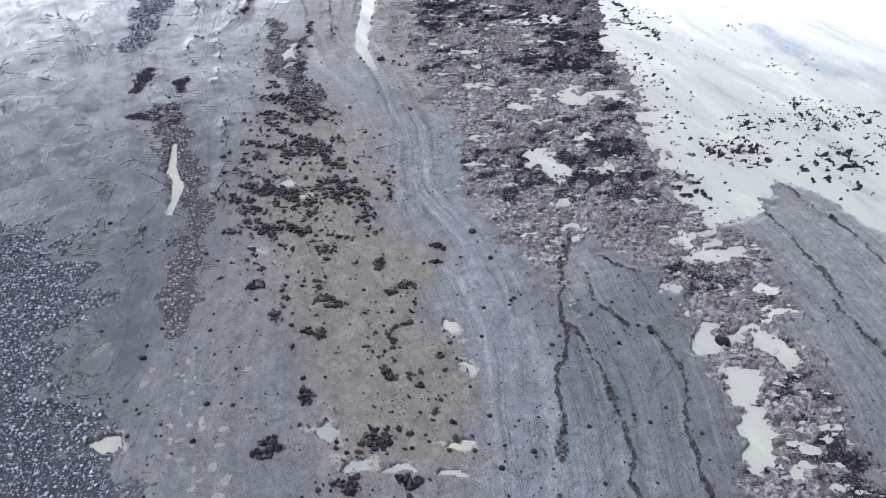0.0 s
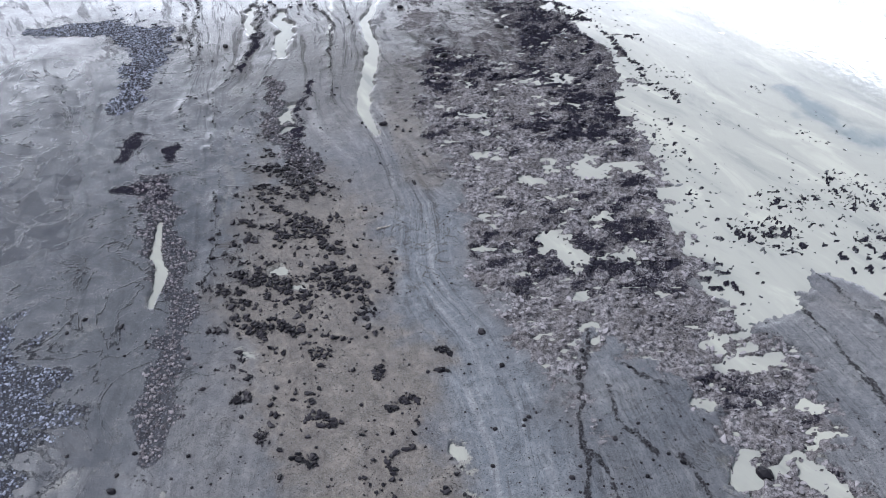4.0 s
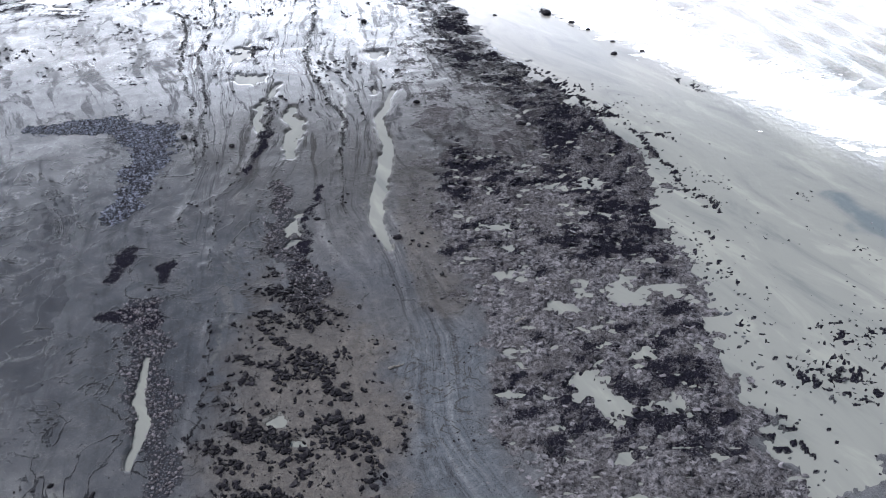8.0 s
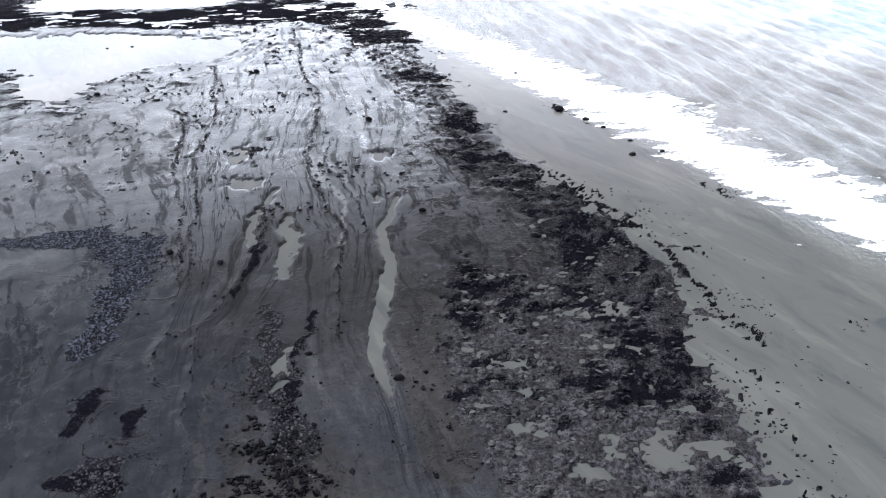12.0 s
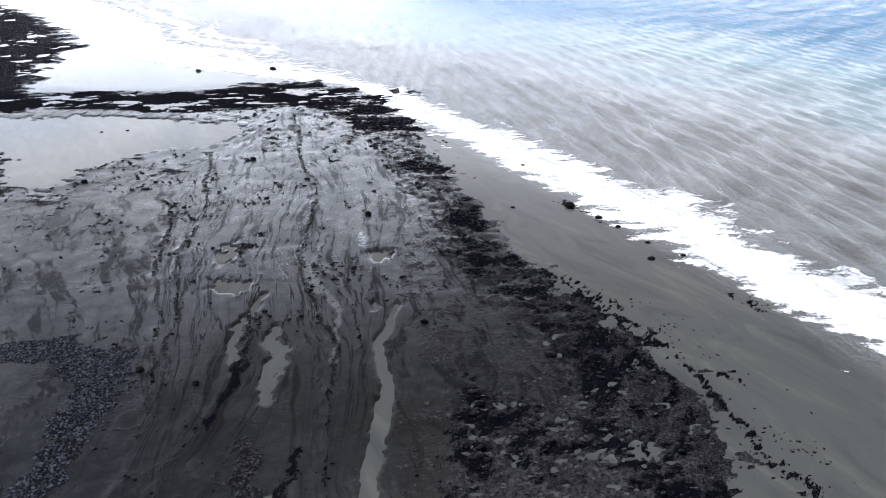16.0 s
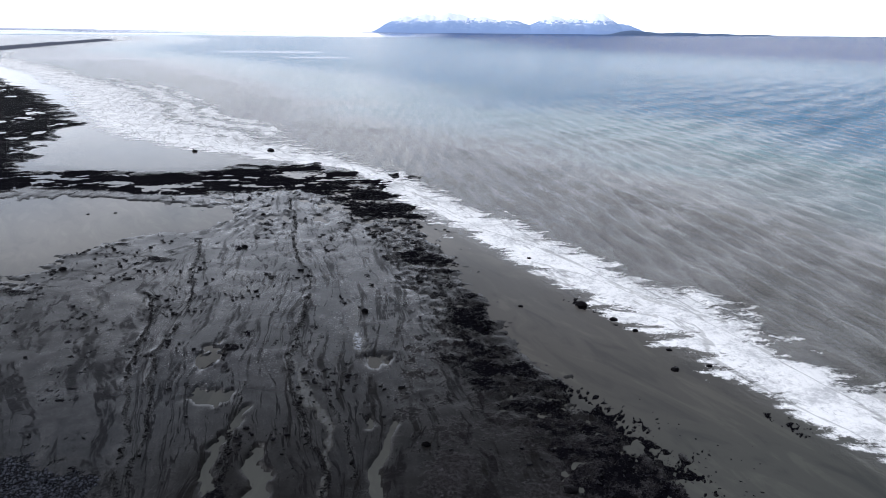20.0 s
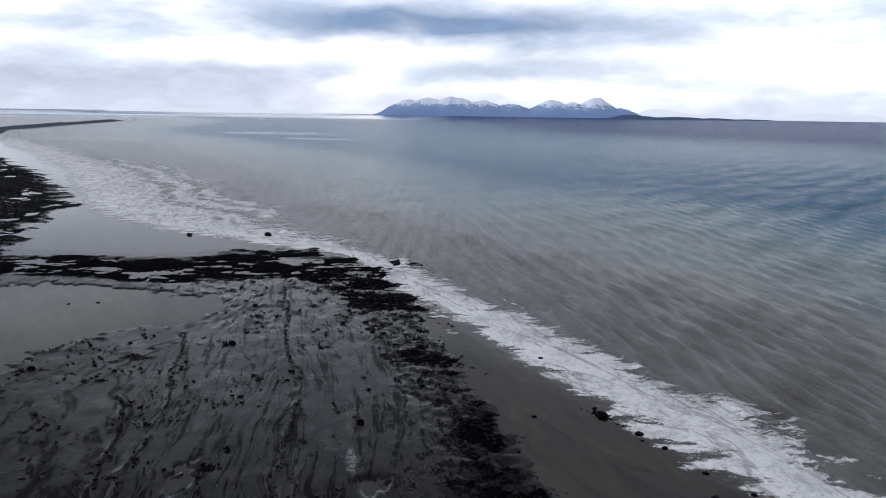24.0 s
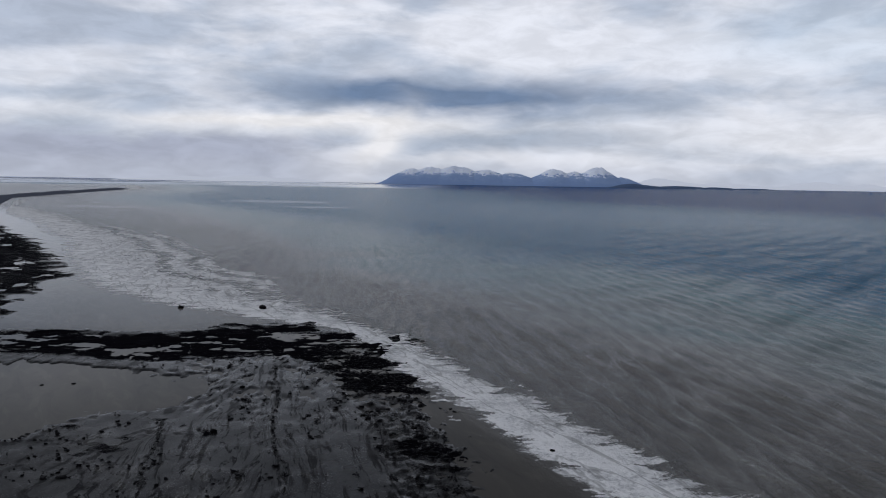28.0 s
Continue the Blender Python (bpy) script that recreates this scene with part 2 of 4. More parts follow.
    silt = n.mix(n.math("MULTIPLY", wet, n.step(north, 30.0, 110.0, 0.70, 0.90)), silt, n.mix(small, (0.0045, 0.0053, 0.0072), (0.0095, 0.0108, 0.0140)))
    drain = n.math("MULTIPLY", n.step(vein, 0.018, 0.004), n.step(big, 0.42, 0.52))
    silt = n.mix(n.math("MULTIPLY", n.math("MULTIPLY", drain, n.step(small, 0.38, 0.50)), n.math("MULTIPLY", n.math("MULTIPLY", south, wet), 0.85)), silt, (0.0035, 0.0036, 0.0048))
    silt = n.mix(n.math("MULTIPLY", brown, 0.84), silt, n.mix(mottle, (0.0040, 0.0037, 0.0036), (0.0190, 0.0172, 0.0160)))
    col = n.mix(n.math("MULTIPLY", n.step(n.math("MULTIPLY_ADD", edge, 0.55, gravel), 0.30, 0.85), n.step(grit, 0.62, 0.25, 0.45, 0.9)), silt, stones)
    rock = n.mix(n.step(small, 0.36, 0.66), (0.0150, 0.0145, 0.0165), (0.104, 0.101, 0.108))
    rock = n.mix(n.math("MULTIPLY", n.step(mid, 0.42, 0.60), 0.55), rock, (0.0310, 0.0290, 0.0290))
    rock = n.mix(n.math("MULTIPLY", n.step(tiny, 0.54, 0.68), 0.65), rock, (0.130, 0.124, 0.125))
    rock = n.mix(n.math("MULTIPLY", n.step(tiny, 0.47, 0.35), 0.85), rock, (0.0064, 0.0058, 0.0070))
    rock = n.mix(n.step(north, 82.0, 128.0, 0.0, 0.22), rock, n.mix(small, (0.0060, 0.0056, 0.0058), (0.0200, 0.0184, 0.0180)))
    col = n.mix(cut(rubble), col, rock)
    col = n.mix(n.math("MULTIPLY", crack, 0.8), col, (0.010, 0.009, 0.011))
    col = n.mix(n.math("MULTIPLY", runnel, 0.85), col, (0.012, 0.010, 0.009))
    # pale silt left in bands by the ebb, and a crust of dried salt
    banded = n.math("MULTIPLY", n.step(n.math("MULTIPLY_ADD", edge, 0.22, pale), 0.50, 0.72), n.step(north, 100.0, 130.0))
    col = n.mix(n.math("MULTIPLY", banded, 0.7), col, (0.090, 0.090, 0.083))
    crust = n.math("MULTIPLY", n.step(pale, 0.70, 0.92), n.step(small, 0.40, 0.58))
    col = n.mix(crust, col, (0.34, 0.37, 0.42))
    tuft = n.noise(at, 4.6, 6.0, 0.78)
    ridge_edge = n.math("ADD", n.math("MULTIPLY", n.math("SUBTRACT", small, 0.5), 0.45), n.math("MULTIPLY", n.math("SUBTRACT", mid, 0.5), 0.30))
    ridge_line = n.math("MULTIPLY", n.step(n.math("ADD", ridge, ridge_edge), 0.11, 0.04), n.step(tuft, 0.40, 0.52, 0.0, 0.9))
    col = n.mix(ridge_line, col, (0.008, 0.0075, 0.009))
    kelp = n.mix(n.step(tiny, 0.35, 0.70), (0.0018, 0.0019, 0.0034), (0.0125, 0.0120, 0.0165))
    weedy = n.step(n.math("ADD", n.math("ADD", weed, n.math("MULTIPLY", edge, 0.55)), n.math("MULTIPLY", n.math("SUBTRACT", tuft, 0.5), 4.6)), 0.48, 0.74)
    col = n.mix(weedy, col, kelp)
    col = n.mix(n.math("MULTIPLY", n.step(tiny, 0.62, 0.80), 0.25), col, (0.0269, 0.0269, 0.0192))
    # all the colours above, scaled evenly to about 0.6 to balance the exposure
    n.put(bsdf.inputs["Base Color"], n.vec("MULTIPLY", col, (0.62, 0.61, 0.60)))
    dry = n.math("MAXIMUM", n.math("MAXIMUM", cut(gravel), ridge_line), n.math("MAXIMUM", cut(rubble), weedy))
    dry = n.math("MAXIMUM", dry, n.math("MULTIPLY", n.math("MULTIPLY", drain, n.step(small, 0.38, 0.50)), n.math("MULTIPLY", n.math("MULTIPLY", south, wet), 0.85)))
    furrow = n.math("MULTIPLY", n.math("MAXIMUM", n.step(thread, 0.46, 0.40, 0.0, 0.85), n.math("MULTIPLY", crack, 1.2)), streaky, clamp=True)
    rough = n.mixf(wet, n.step(mid, 0.3, 0.7, 0.38, 0.52), 0.26)
    n.put(bsdf.inputs["Roughness"], n.mixf(dry, rough, 0.6))
    n.put(bsdf.inputs["IOR"], n.mixf(dry, n.mixf(furrow, n.mixf(wet, 1.10, n.math("ADD", n.step(mid, 0.35, 0.62, 1.115, 1.185), n.math("MULTIPLY", n.step(north, 115.0, 175.0, 0.0, 0.22), n.step(n.math("MULTIPLY_ADD", north, 0.25, east), -40.0, -5.0, 0.1, 1.0)))), 1.06), 1.01))
    relief = n.math("ADD", n.math("MULTIPLY", mid, n.math("MULTIPLY_ADD", wet, -0.25, 0.3)), n.math("MULTIPLY", small, n.math("MULTIPLY_ADD", dry, 0.9, 0.20)))
    relief = n.math("ADD", relief, n.math("MULTIPLY", tiny, n.math("MULTIPLY_ADD", dry, 0.30, 0.10)))
    relief = n.math("ADD", relief, n.math("MULTIPLY", n.math("MULTIPLY", thread, streaky), 0.35))
    # standing films of water lie flat
    n.put(bsdf.inputs["Normal"], n.bump(n.math("MULTIPLY", relief, n.mixf(n.math("MULTIPLY", wet, n.math("SUBTRACT", 1.0, dry)), 1.0, 0.22)), 0.8, 0.22))
    return m


def sea_material():
    """Silty water: creamy in the pools, grey-brown in the shallows, blue-green offshore, with surf foam."""
    m, n, bsdf, at = material("silty_sea")
    depth, foam, calm = n.split(n.attr("water", "Color"))[:3]
    swell = n.attr("water", "Alpha")
    squeezed = n.vec("MULTIPLY", at, (1.0, 1.0, 0.0))
    flat_split = n.add("ShaderNodeSeparateXYZ")
    n.put(flat_split.inputs[0], at)
    east, north = flat_split.outputs[0], flat_split.outputs[1]
    big = n.noise(squeezed, 0.008, 4.0, 0.55, 0.6)
    mid = n.noise(squeezed, 0.12, 5.0, 0.6, 0.8)
    lace = n.noise(squeezed, 0.9, 8.0, 0.70, 0.9)
    wavelets = n.noise(n.vec("MULTIPLY", n.combine(n.math("ADD", n.math("MULTIPLY", east, 0.96), n.math("MULTIPLY", north, 0.28)), n.math("ADD", n.math("MULTIPLY", east, -0.28), n.math("MULTIPLY", north, 0.96)), 0.0), (0.50, 0.16, 0.0)), 1.0, 6.0, 0.66, 0.4)
    chop = n.noise(squeezed, 0.9, 4.0, 0.6)
    ripples = n.noise(squeezed, 3.2, 3.0, 0.6)
    d = n.math("MULTIPLY_ADD", n.math("SUBTRACT", big, 0.5), 0.35, depth)
    col = n.mix(n.step(d, 0.02, 0.16), (0.063, 0.064, 0.058), (0.074, 0.070, 0.064))
    col = n.mix(n.step(d, 0.20, 0.34), col, (0.155, 0.160, 0.160))
    col = n.mix(n.step(d, 0.30, 0.54), col, (0.112, 0.190, 0.212))
    col = n.mix(n.step(d, 0.50, 0.82), col, (0.030, 0.130, 0.230))
    # reflection of the dark cloud on the farthest water, put in as deep blue
    col = n.mix(n.step(depth, 0.84, 0.98), col, (0.003, 0.055, 0.200))
    col = n.mix(n.math("MULTIPLY", n.attr("clear", "Fac"), n.step(mid, 0.35, 0.6, 0.35, 0.75)), col, (0.024, 0.032, 0.037))
    # silt drifts in the shallows
    drift = n.noise(n.combine(n.math("ADD", n.math("MULTIPLY", east, 0.16), n.math("MULTIPLY", north, 0.09)), n.math("ADD", n.math("MULTIPLY", east, -0.025), n.math("MULTIPLY", north, 0.045)), 6.0), 1.0, 6.0, 0.62, 0.8)
    col = n.mix(n.step(drift, 0.50, 0.70, 0.0, 0.45), col, n.vec("MULTIPLY", col, (0.45, 0.50, 0.56)))
    col = n.mix(n.step(drift, 0.48, 0.34, 0.0, 0.40), col, n.vec("MULTIPLY", col, (1.55, 1.53, 1.45)))
    # surf: a dense white band with fingers that lie along the wave crests, and thin dark seams
    fingers = n.noise(n.combine(n.math("MULTIPLY", east, 0.075), n.math("MULTIPLY", north, 0.24), 2.0), 1.0, 5.0, 0.6, 0.6)
    f = n.math("ADD", foam, n.math("MULTIPLY", n.step(foam, 0.10, 0.40), n.math("ADD", n.math("MULTIPLY", n.math("SUBTRACT", fingers, 0.5), 2.2), n.math("MULTIPLY", n.math("SUBTRACT", lace, 0.5), 0.8))))
    f = n.step(f, 0.36, 0.60)
    seam = n.math("ABSOLUTE", n.math("SUBTRACT", n.noise(n.combine(n.math("ADD", n.math("MULTIPLY", east, 0.105), n.math("MULTIPLY", north, 0.058)), n.math("ADD", n.math("MULTIPLY", east, -0.012), n.math("MULTIPLY", north, 0.022)), 4.0), 1.0, 4.0, 0.5, 0.4), 0.5))
    f = n.math("MULTIPLY", f, n.step(seam, 0.004, 0.022, 0.55, 1.0))
    f = n.math("MULTIPLY", f, n.step(lace, 0.28, 0.42, 0.70, 1.0))
    cap = n.noise(n.combine(n.math("MULTIPLY", east, 0.09), n.math("MULTIPLY", north, 0.30), 9.0), 1.0, 6.0, 0.6, 0.3)
    f = n.math("MAXIMUM", f, n.math("MULTIPLY", n.math("MULTIPLY", n.step(cap, 0.715, 0.75), n.step(depth, 0.10, 0.16)), n.math("MULTIPLY", n.step(swell, 0.8, 1.0), n.step(north, 900.0, 500.0, 0.0, 0.7))))
    col = n.mix(f, col, n.mix(n.step(n.math("MULTIPLY_ADD", mid, 0.5, n.math("MULTIPLY", lace, 0.5)), 0.38, 0.56), (0.50, 0.505, 0.515), (0.86, 0.86, 0.86)))
    n.put(bsdf.inputs["Base Color"], col)
    n.put(bsdf.inputs["Roughness"], n.mixf(f, n.mixf(calm, n.mixf(swell, 0.08, 0.20), 0.10), 0.75))
    n.put(bsdf.inputs["IOR"], n.mixf(calm, n.step(depth, 0.40, 0.95, 1.333, 1.11), 1.333))
    n.put(bsdf.inputs["Specular IOR Level"], n.mixf(calm, n.mixf(swell, n.step(north, 120.0, 220.0, 0.14, 0.06), n.step(depth, 0.50, 1.0, 0.60, 0.03)), 0.45))
    height = n.math("ADD", n.math("MULTIPLY", wavelets, 1.5), n.math("ADD", n.math("MULTIPLY", chop, 1.0), n.math("MULTIPLY", ripples, 0.40)))
    height = n.math("MULTIPLY", height, n.math("MULTIPLY_ADD", swell, 0.95, 0.006))
    far_chop = n.noise(n.vec("MULTIPLY", squeezed, (0.16, 0.05, 0.0)), 1.0, 6.0, 0.7, 0.5)
    height = n.math("ADD", height, n.math("MULTIPLY", n.math("MULTIPLY", n.math("MULTIPLY", far_chop, swell), depth), n.step(depth, 0.80, 1.0, 5.0, 16.0)))
    height = n.math("MULTIPLY", height, n.math("SUBTRACT", 1.0, calm))
    height = n.math("ADD", height, n.math("MULTIPLY", n.math("MULTIPLY", f, lace), 0.10))
    n.put(bsdf.inputs["Normal"], n.bump(height, 1.0, 0.6))
    return m


def stone_material(name, dark, light, rough=0.55, vein=0.5, relief=0.05, gloss=0.10):
    """Stone that differs from piece to piece, with grain and a damp gloss."""
    m, n, bsdf, at = material(name)
    pick = n.add("ShaderNodeNewGeometry").outputs["Random Per Island"]
    apart = n.add("ShaderNodeObjectInfo").outputs["Random"]
    pick = n.math("FRACT", n.math("ADD", pick, apart))
    grain, big = n.noise(at, 14.0, 5.0, 0.65), n.noise(at, 2.5, 5.0, 0.6, 0.6)
    col = n.mix(pick, dark, light)
    col = n.mix(n.math("MULTIPLY", n.step(big, 0.45, 0.7), vein), col, tuple(0.45 * c for c in dark))
    col = n.mix(n.math("MULTIPLY", n.step(grain, 0.5, 0.75), 0.35), col, tuple(min(1.0, 1.5 * c) for c in light))
    n.put(bsdf.inputs["Base Color"], col)
    n.put(bsdf.inputs["Roughness"], n.step(big, 0.3, 0.7, rough - 0.12, rough + 0.12))
    n.put(bsdf.inputs["IOR"], 1.0 + gloss)
    n.put(bsdf.inputs["Normal"], n.bump(n.math("ADD", big, n.math("MULTIPLY", grain, 0.3)), 0.8, relief))
    return m


def mountain_material(name, rock, forest, snow, snowline, spread, airlight=0.0, airtone=(0.58, 0.69, 0.88, 1)):
    """Far mountains: forest below, bare rock, snow on the heights; distance haze put in as emission."""
    m, n, bsdf, at = material(name)
    sep = n.add("ShaderNodeSeparateXYZ")
    n.put(sep.inputs[0], at)
    big, mid = n.noise(at, 0.012, 6.0, 0.65), n.noise(at, 0.06, 6.0, 0.7)
    h = n.math("ADD", sep.outputs[2], n.math("ADD", n.math("MULTIPLY", n.math("SUBTRACT", big, 0.5), spread), n.math("MULTIPLY", n.math("SUBTRACT", mid, 0.5), spread * 1.4)))
    col = n.mix(n.step(h, snowline * 0.35, snowline * 0.8), forest, rock)
    col = n.mix(n.step(h, snowline, snowline * 1.12), col, snow)
    n.put(bsdf.inputs["Base Color"], col)
    n.put(bsdf.inputs["Roughness"], 0.95)
    n.put(bsdf.inputs["IOR"], 1.02)
    # the glow is painted haze: light scattered by the air in front
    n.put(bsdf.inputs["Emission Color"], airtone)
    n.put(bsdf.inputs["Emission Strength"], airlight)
    return m


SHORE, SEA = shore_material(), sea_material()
PEBBLE = stone_material("grey_pebbles", (0.006, 0.007, 0.011), (0.066, 0.071, 0.088))
BROWN_PEBBLE = stone_material("brown_pebbles", (0.005, 0.0045, 0.0055), (0.052, 0.047, 0.050))
SLAB = stone_material("slabby_rock", (0.008, 0.007, 0.008), (0.062, 0.059, 0.062), 0.6, 0.6, 0.12)
BOULDER = stone_material("dark_boulder", (0.0009, 0.0009, 0.0014), (0.0058, 0.0053, 0.0064), 0.5, 0.5, 0.06, 0.08)
WEED = stone_material("dark_weed", (0.0014, 0.0014, 0.0023), (0.0082, 0.0076, 0.0100), 0.5, 0.6, 0.12, 0.12)
# distance haze is in the bluish rock and forest colours and the airlight
RANGE_NEAR = mountain_material("haze_blue_mountains", (0.20, 0.29, 0.46), (0.15, 0.235, 0.42), (0.80, 0.84, 0.92), 62.0, 90.0, 0.24, (0.44, 0.58, 0.92, 1))
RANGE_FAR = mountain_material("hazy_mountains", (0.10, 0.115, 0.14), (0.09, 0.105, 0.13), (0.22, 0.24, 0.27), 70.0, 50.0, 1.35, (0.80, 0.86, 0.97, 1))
ISLAND = mountain_material("wooded_island", (0.13, 0.18, 0.28), (0.11, 0.16, 0.26), (0.13, 0.18, 0.28), 900.0, 10.0)
SPIT = mountain_material("far_spit", (0.16, 0.17, 0.20), (0.10, 0.11, 0.14), (0.2, 0.2, 0.2), 900.0, 4.0)
DRIFTWOOD = stone_material("bleached_driftwood", (0.020, 0.018, 0.016), (0.070, 0.064, 0.058), 0.7, 0.6, 0.02, 0.05)

# ---- the lie of the land ----
def lattice(ix, iy, seed):
    h = (ix.astype(np.int64) * 374761393 + iy.astype(np.int64) * 668265263 + seed * 974634777) & 0xFFFFFFFF
    h = ((h ^ (h >> 13)) * 1274126177) & 0xFFFFFFFF
    return ((h ^ (h >> 16)) & 0xFFFF) / 65535.0


def value_noise(x, y, seed):
    ix, iy = np.floor(x), np.floor(y)
    fx, fy = x - ix, y - iy
    fx, fy = fx * fx * (3 - 2 * fx), fy * fy * (3 - 2 * fy)
    a = lattice(ix, iy, seed) * (1 - fx) + lattice(ix + 1, iy, seed) * fx
    b = lattice(ix, iy + 1, seed) * (1 - fx) + lattice(ix + 1, iy + 1, seed) * fx
    return a * (1 - fy) + b * fy


def fbm(x, y, seed, octaves=4, gain=0.5):
    """Layered noise about 0, within about -1 to 1."""
    total, size, norm = 0.0, 1.0, 0.0
    for k in range(octaves):
        total = total + size * (2 * value_noise(x, y, seed + 17 * k) - 1)
        norm += size
        x, y, size = 1.92 * x + 3.7, 1.92 * y - 1.9, size * gain
    return total / norm * 1.4


def ease(v, lo, hi):
    s = np.clip((v - lo) / (hi - lo), 0, 1)
    return s * s * (3 - 2 * s)


def line_distance(x, y, line):
    """Distance to a line of points."""
    best = np.full(np.shape(x), 1e9)
    for (ax, ay, *_), (bx, by, *_) in zip(line, line[1:]):
        dx, dy = bx - ax, by - ay
        s = np.clip(((x - ax) * dx + (y - ay) * dy) / (dx * dx + dy * dy), 0, 1)
        best = np.minimum(best, np.hypot(x - ax - s * dx, y - ay - s * dy))
    return best


def band(x, y, line):
    """1 on the middle of a band of points (east, north, half width), 0 at its edge, less outside."""
    best = np.full(np.shape(x), -9.0)
    for (ax, ay, aw), (bx, by, bw) in zip(line, line[1:]):
        dx, dy = bx - ax, by - ay
        s = np.clip(((x - ax) * dx + (y - ay) * dy) / (dx * dx + dy * dy), 0, 1)
        best = np.maximum(best, 1 - np.hypot(x - ax - s * dx, y - ay - s * dy) / (aw + s * (bw - aw)))
    return best


def area(x, y, ring):
    """Metres inside a closed outline; negative outside."""
    inside = np.zeros(np.shape(x), bool)
    for (ax, ay), (bx, by) in zip(ring, ring[1:] + ring[:1]):
        if ay != by:
            inside ^= ((ay > y) != (by > y)) & (x < (bx - ax) * (y - ay) / (by - ay) + ax)
    d = line_distance(x, y, ring + ring[:1])
    return np.where(inside, d, -d)


def blobs(x, y, spots):
    """1 in the middle of the nearest oval spot (east, north, half width, half length), 0 at its edge."""
    best = np.full(np.shape(x), -9.0)
    for cx, cy, rx, ry in spots:
        best = np.maximum(best, 1 - np.hypot((x - cx) / rx, (y - cy) / ry))
    return best


# outline of the open water, anticlockwise from the near end of the shore
WATER = [(46, -400), (44, 0), (42, 30), (40, 43), (44, 52), (47, 59), (43, 66), (38.5, 69), (36.5, 64), (33, 61.5), (29, 61), (26.5, 68), (25.5, 81), (25.5, 98),
         (24.5, 107), (26, 116), (26, 127), (22, 137), (17, 149), (11, 163), (4, 176), (-4, 210), (-15, 249), (-25, 268), (-41, 314), (-52, 333), (-78, 341),
         (-108, 323), (-140, 319), (-172, 326), (-200, 360), (-214, 442), (-240, 490), (-345, 634), (-410, 700), (-560, 930), (-780, 1300), (-960, 2100), (-2600, 2250), (-4900, 2300), (-4900, 4950), (4950, 4950), (4950, -400)]
SURF = [(-1250, 2700), (-1010, 2250), (-935, 1830), (-850, 1400), (-700, 1130), (-470, 860), (-300, 640), (-255, 560), (-190, 452), (-128, 388), (-84, 358), (-51, 337), (-30, 303), (-6, 263), (8, 237), (22, 209), (34, 190), (45, 168), (53, 150), (60, 134), (76, 110), (104, 78), (190, -60)]
BACK_LAGOON = [(-155, 284), (-128, 279), (-100, 276), (-80, 267), (-70, 268), (-71, 247), (-90, 241), (-96, 218), (-100, 201), (-112, 208), (-125, 232), (-150, 244), (-185, 252), (-230, 275)]
# long ridges of the strata, as east by north
RIDGES = [
    [(-71, 236), (-69, 230), (-64, 210), (-58, 196), (-56, 182), (-54.5, 170), (-52, 160), (-48, 150), (-44, 136), (-39, 118)],
    [(-70, 199), (-68, 197), (-64, 191), (-60, 178), (-58.5, 170), (-55.5, 160), (-50.5, 149), (-45, 134), (-41, 120), (-37, 100)],
    [(-60, 284), (-54, 264), (-50, 248), (-44, 224), (-37, 208), (-35, 196), (-34, 181), (-32.5, 169), (-29.5, 158), (-26.5, 150), (-21, 137), (-18, 116), (-16, 106)],
    [(-38, 160), (-33, 138), (-33, 122), (-35, 111), (-32, 98), (-28, 84), (-25, 66)],
    [(-31, 186), (-30, 179), (-28.5, 165), (-24, 156), (-20.5, 148), (-17, 136)],
]
LEDGES = [
    [(11, 47.5), (13, 45), (13.3, 42), (14, 37), (14.3, 33), (14, 26)],
    [(14, 54), (15.3, 49.5), (17.2, 46.8)],
    [(15, 57), (17.2, 55.2), (20.3, 54)],
    [(19, 46.5), (20.2, 42), (20, 38), (19.3, 34), (19, 28)],
    [(35, 64), (37, 56.5), (38.3, 50)],
    [(39, 69), (41, 65), (43, 60), (44.5, 55)],
    [(37, 50), (39.5, 43), (40, 34)],
    [(13, 62), (12, 54), (11, 46), (9.5, 38), (8, 28)],
]


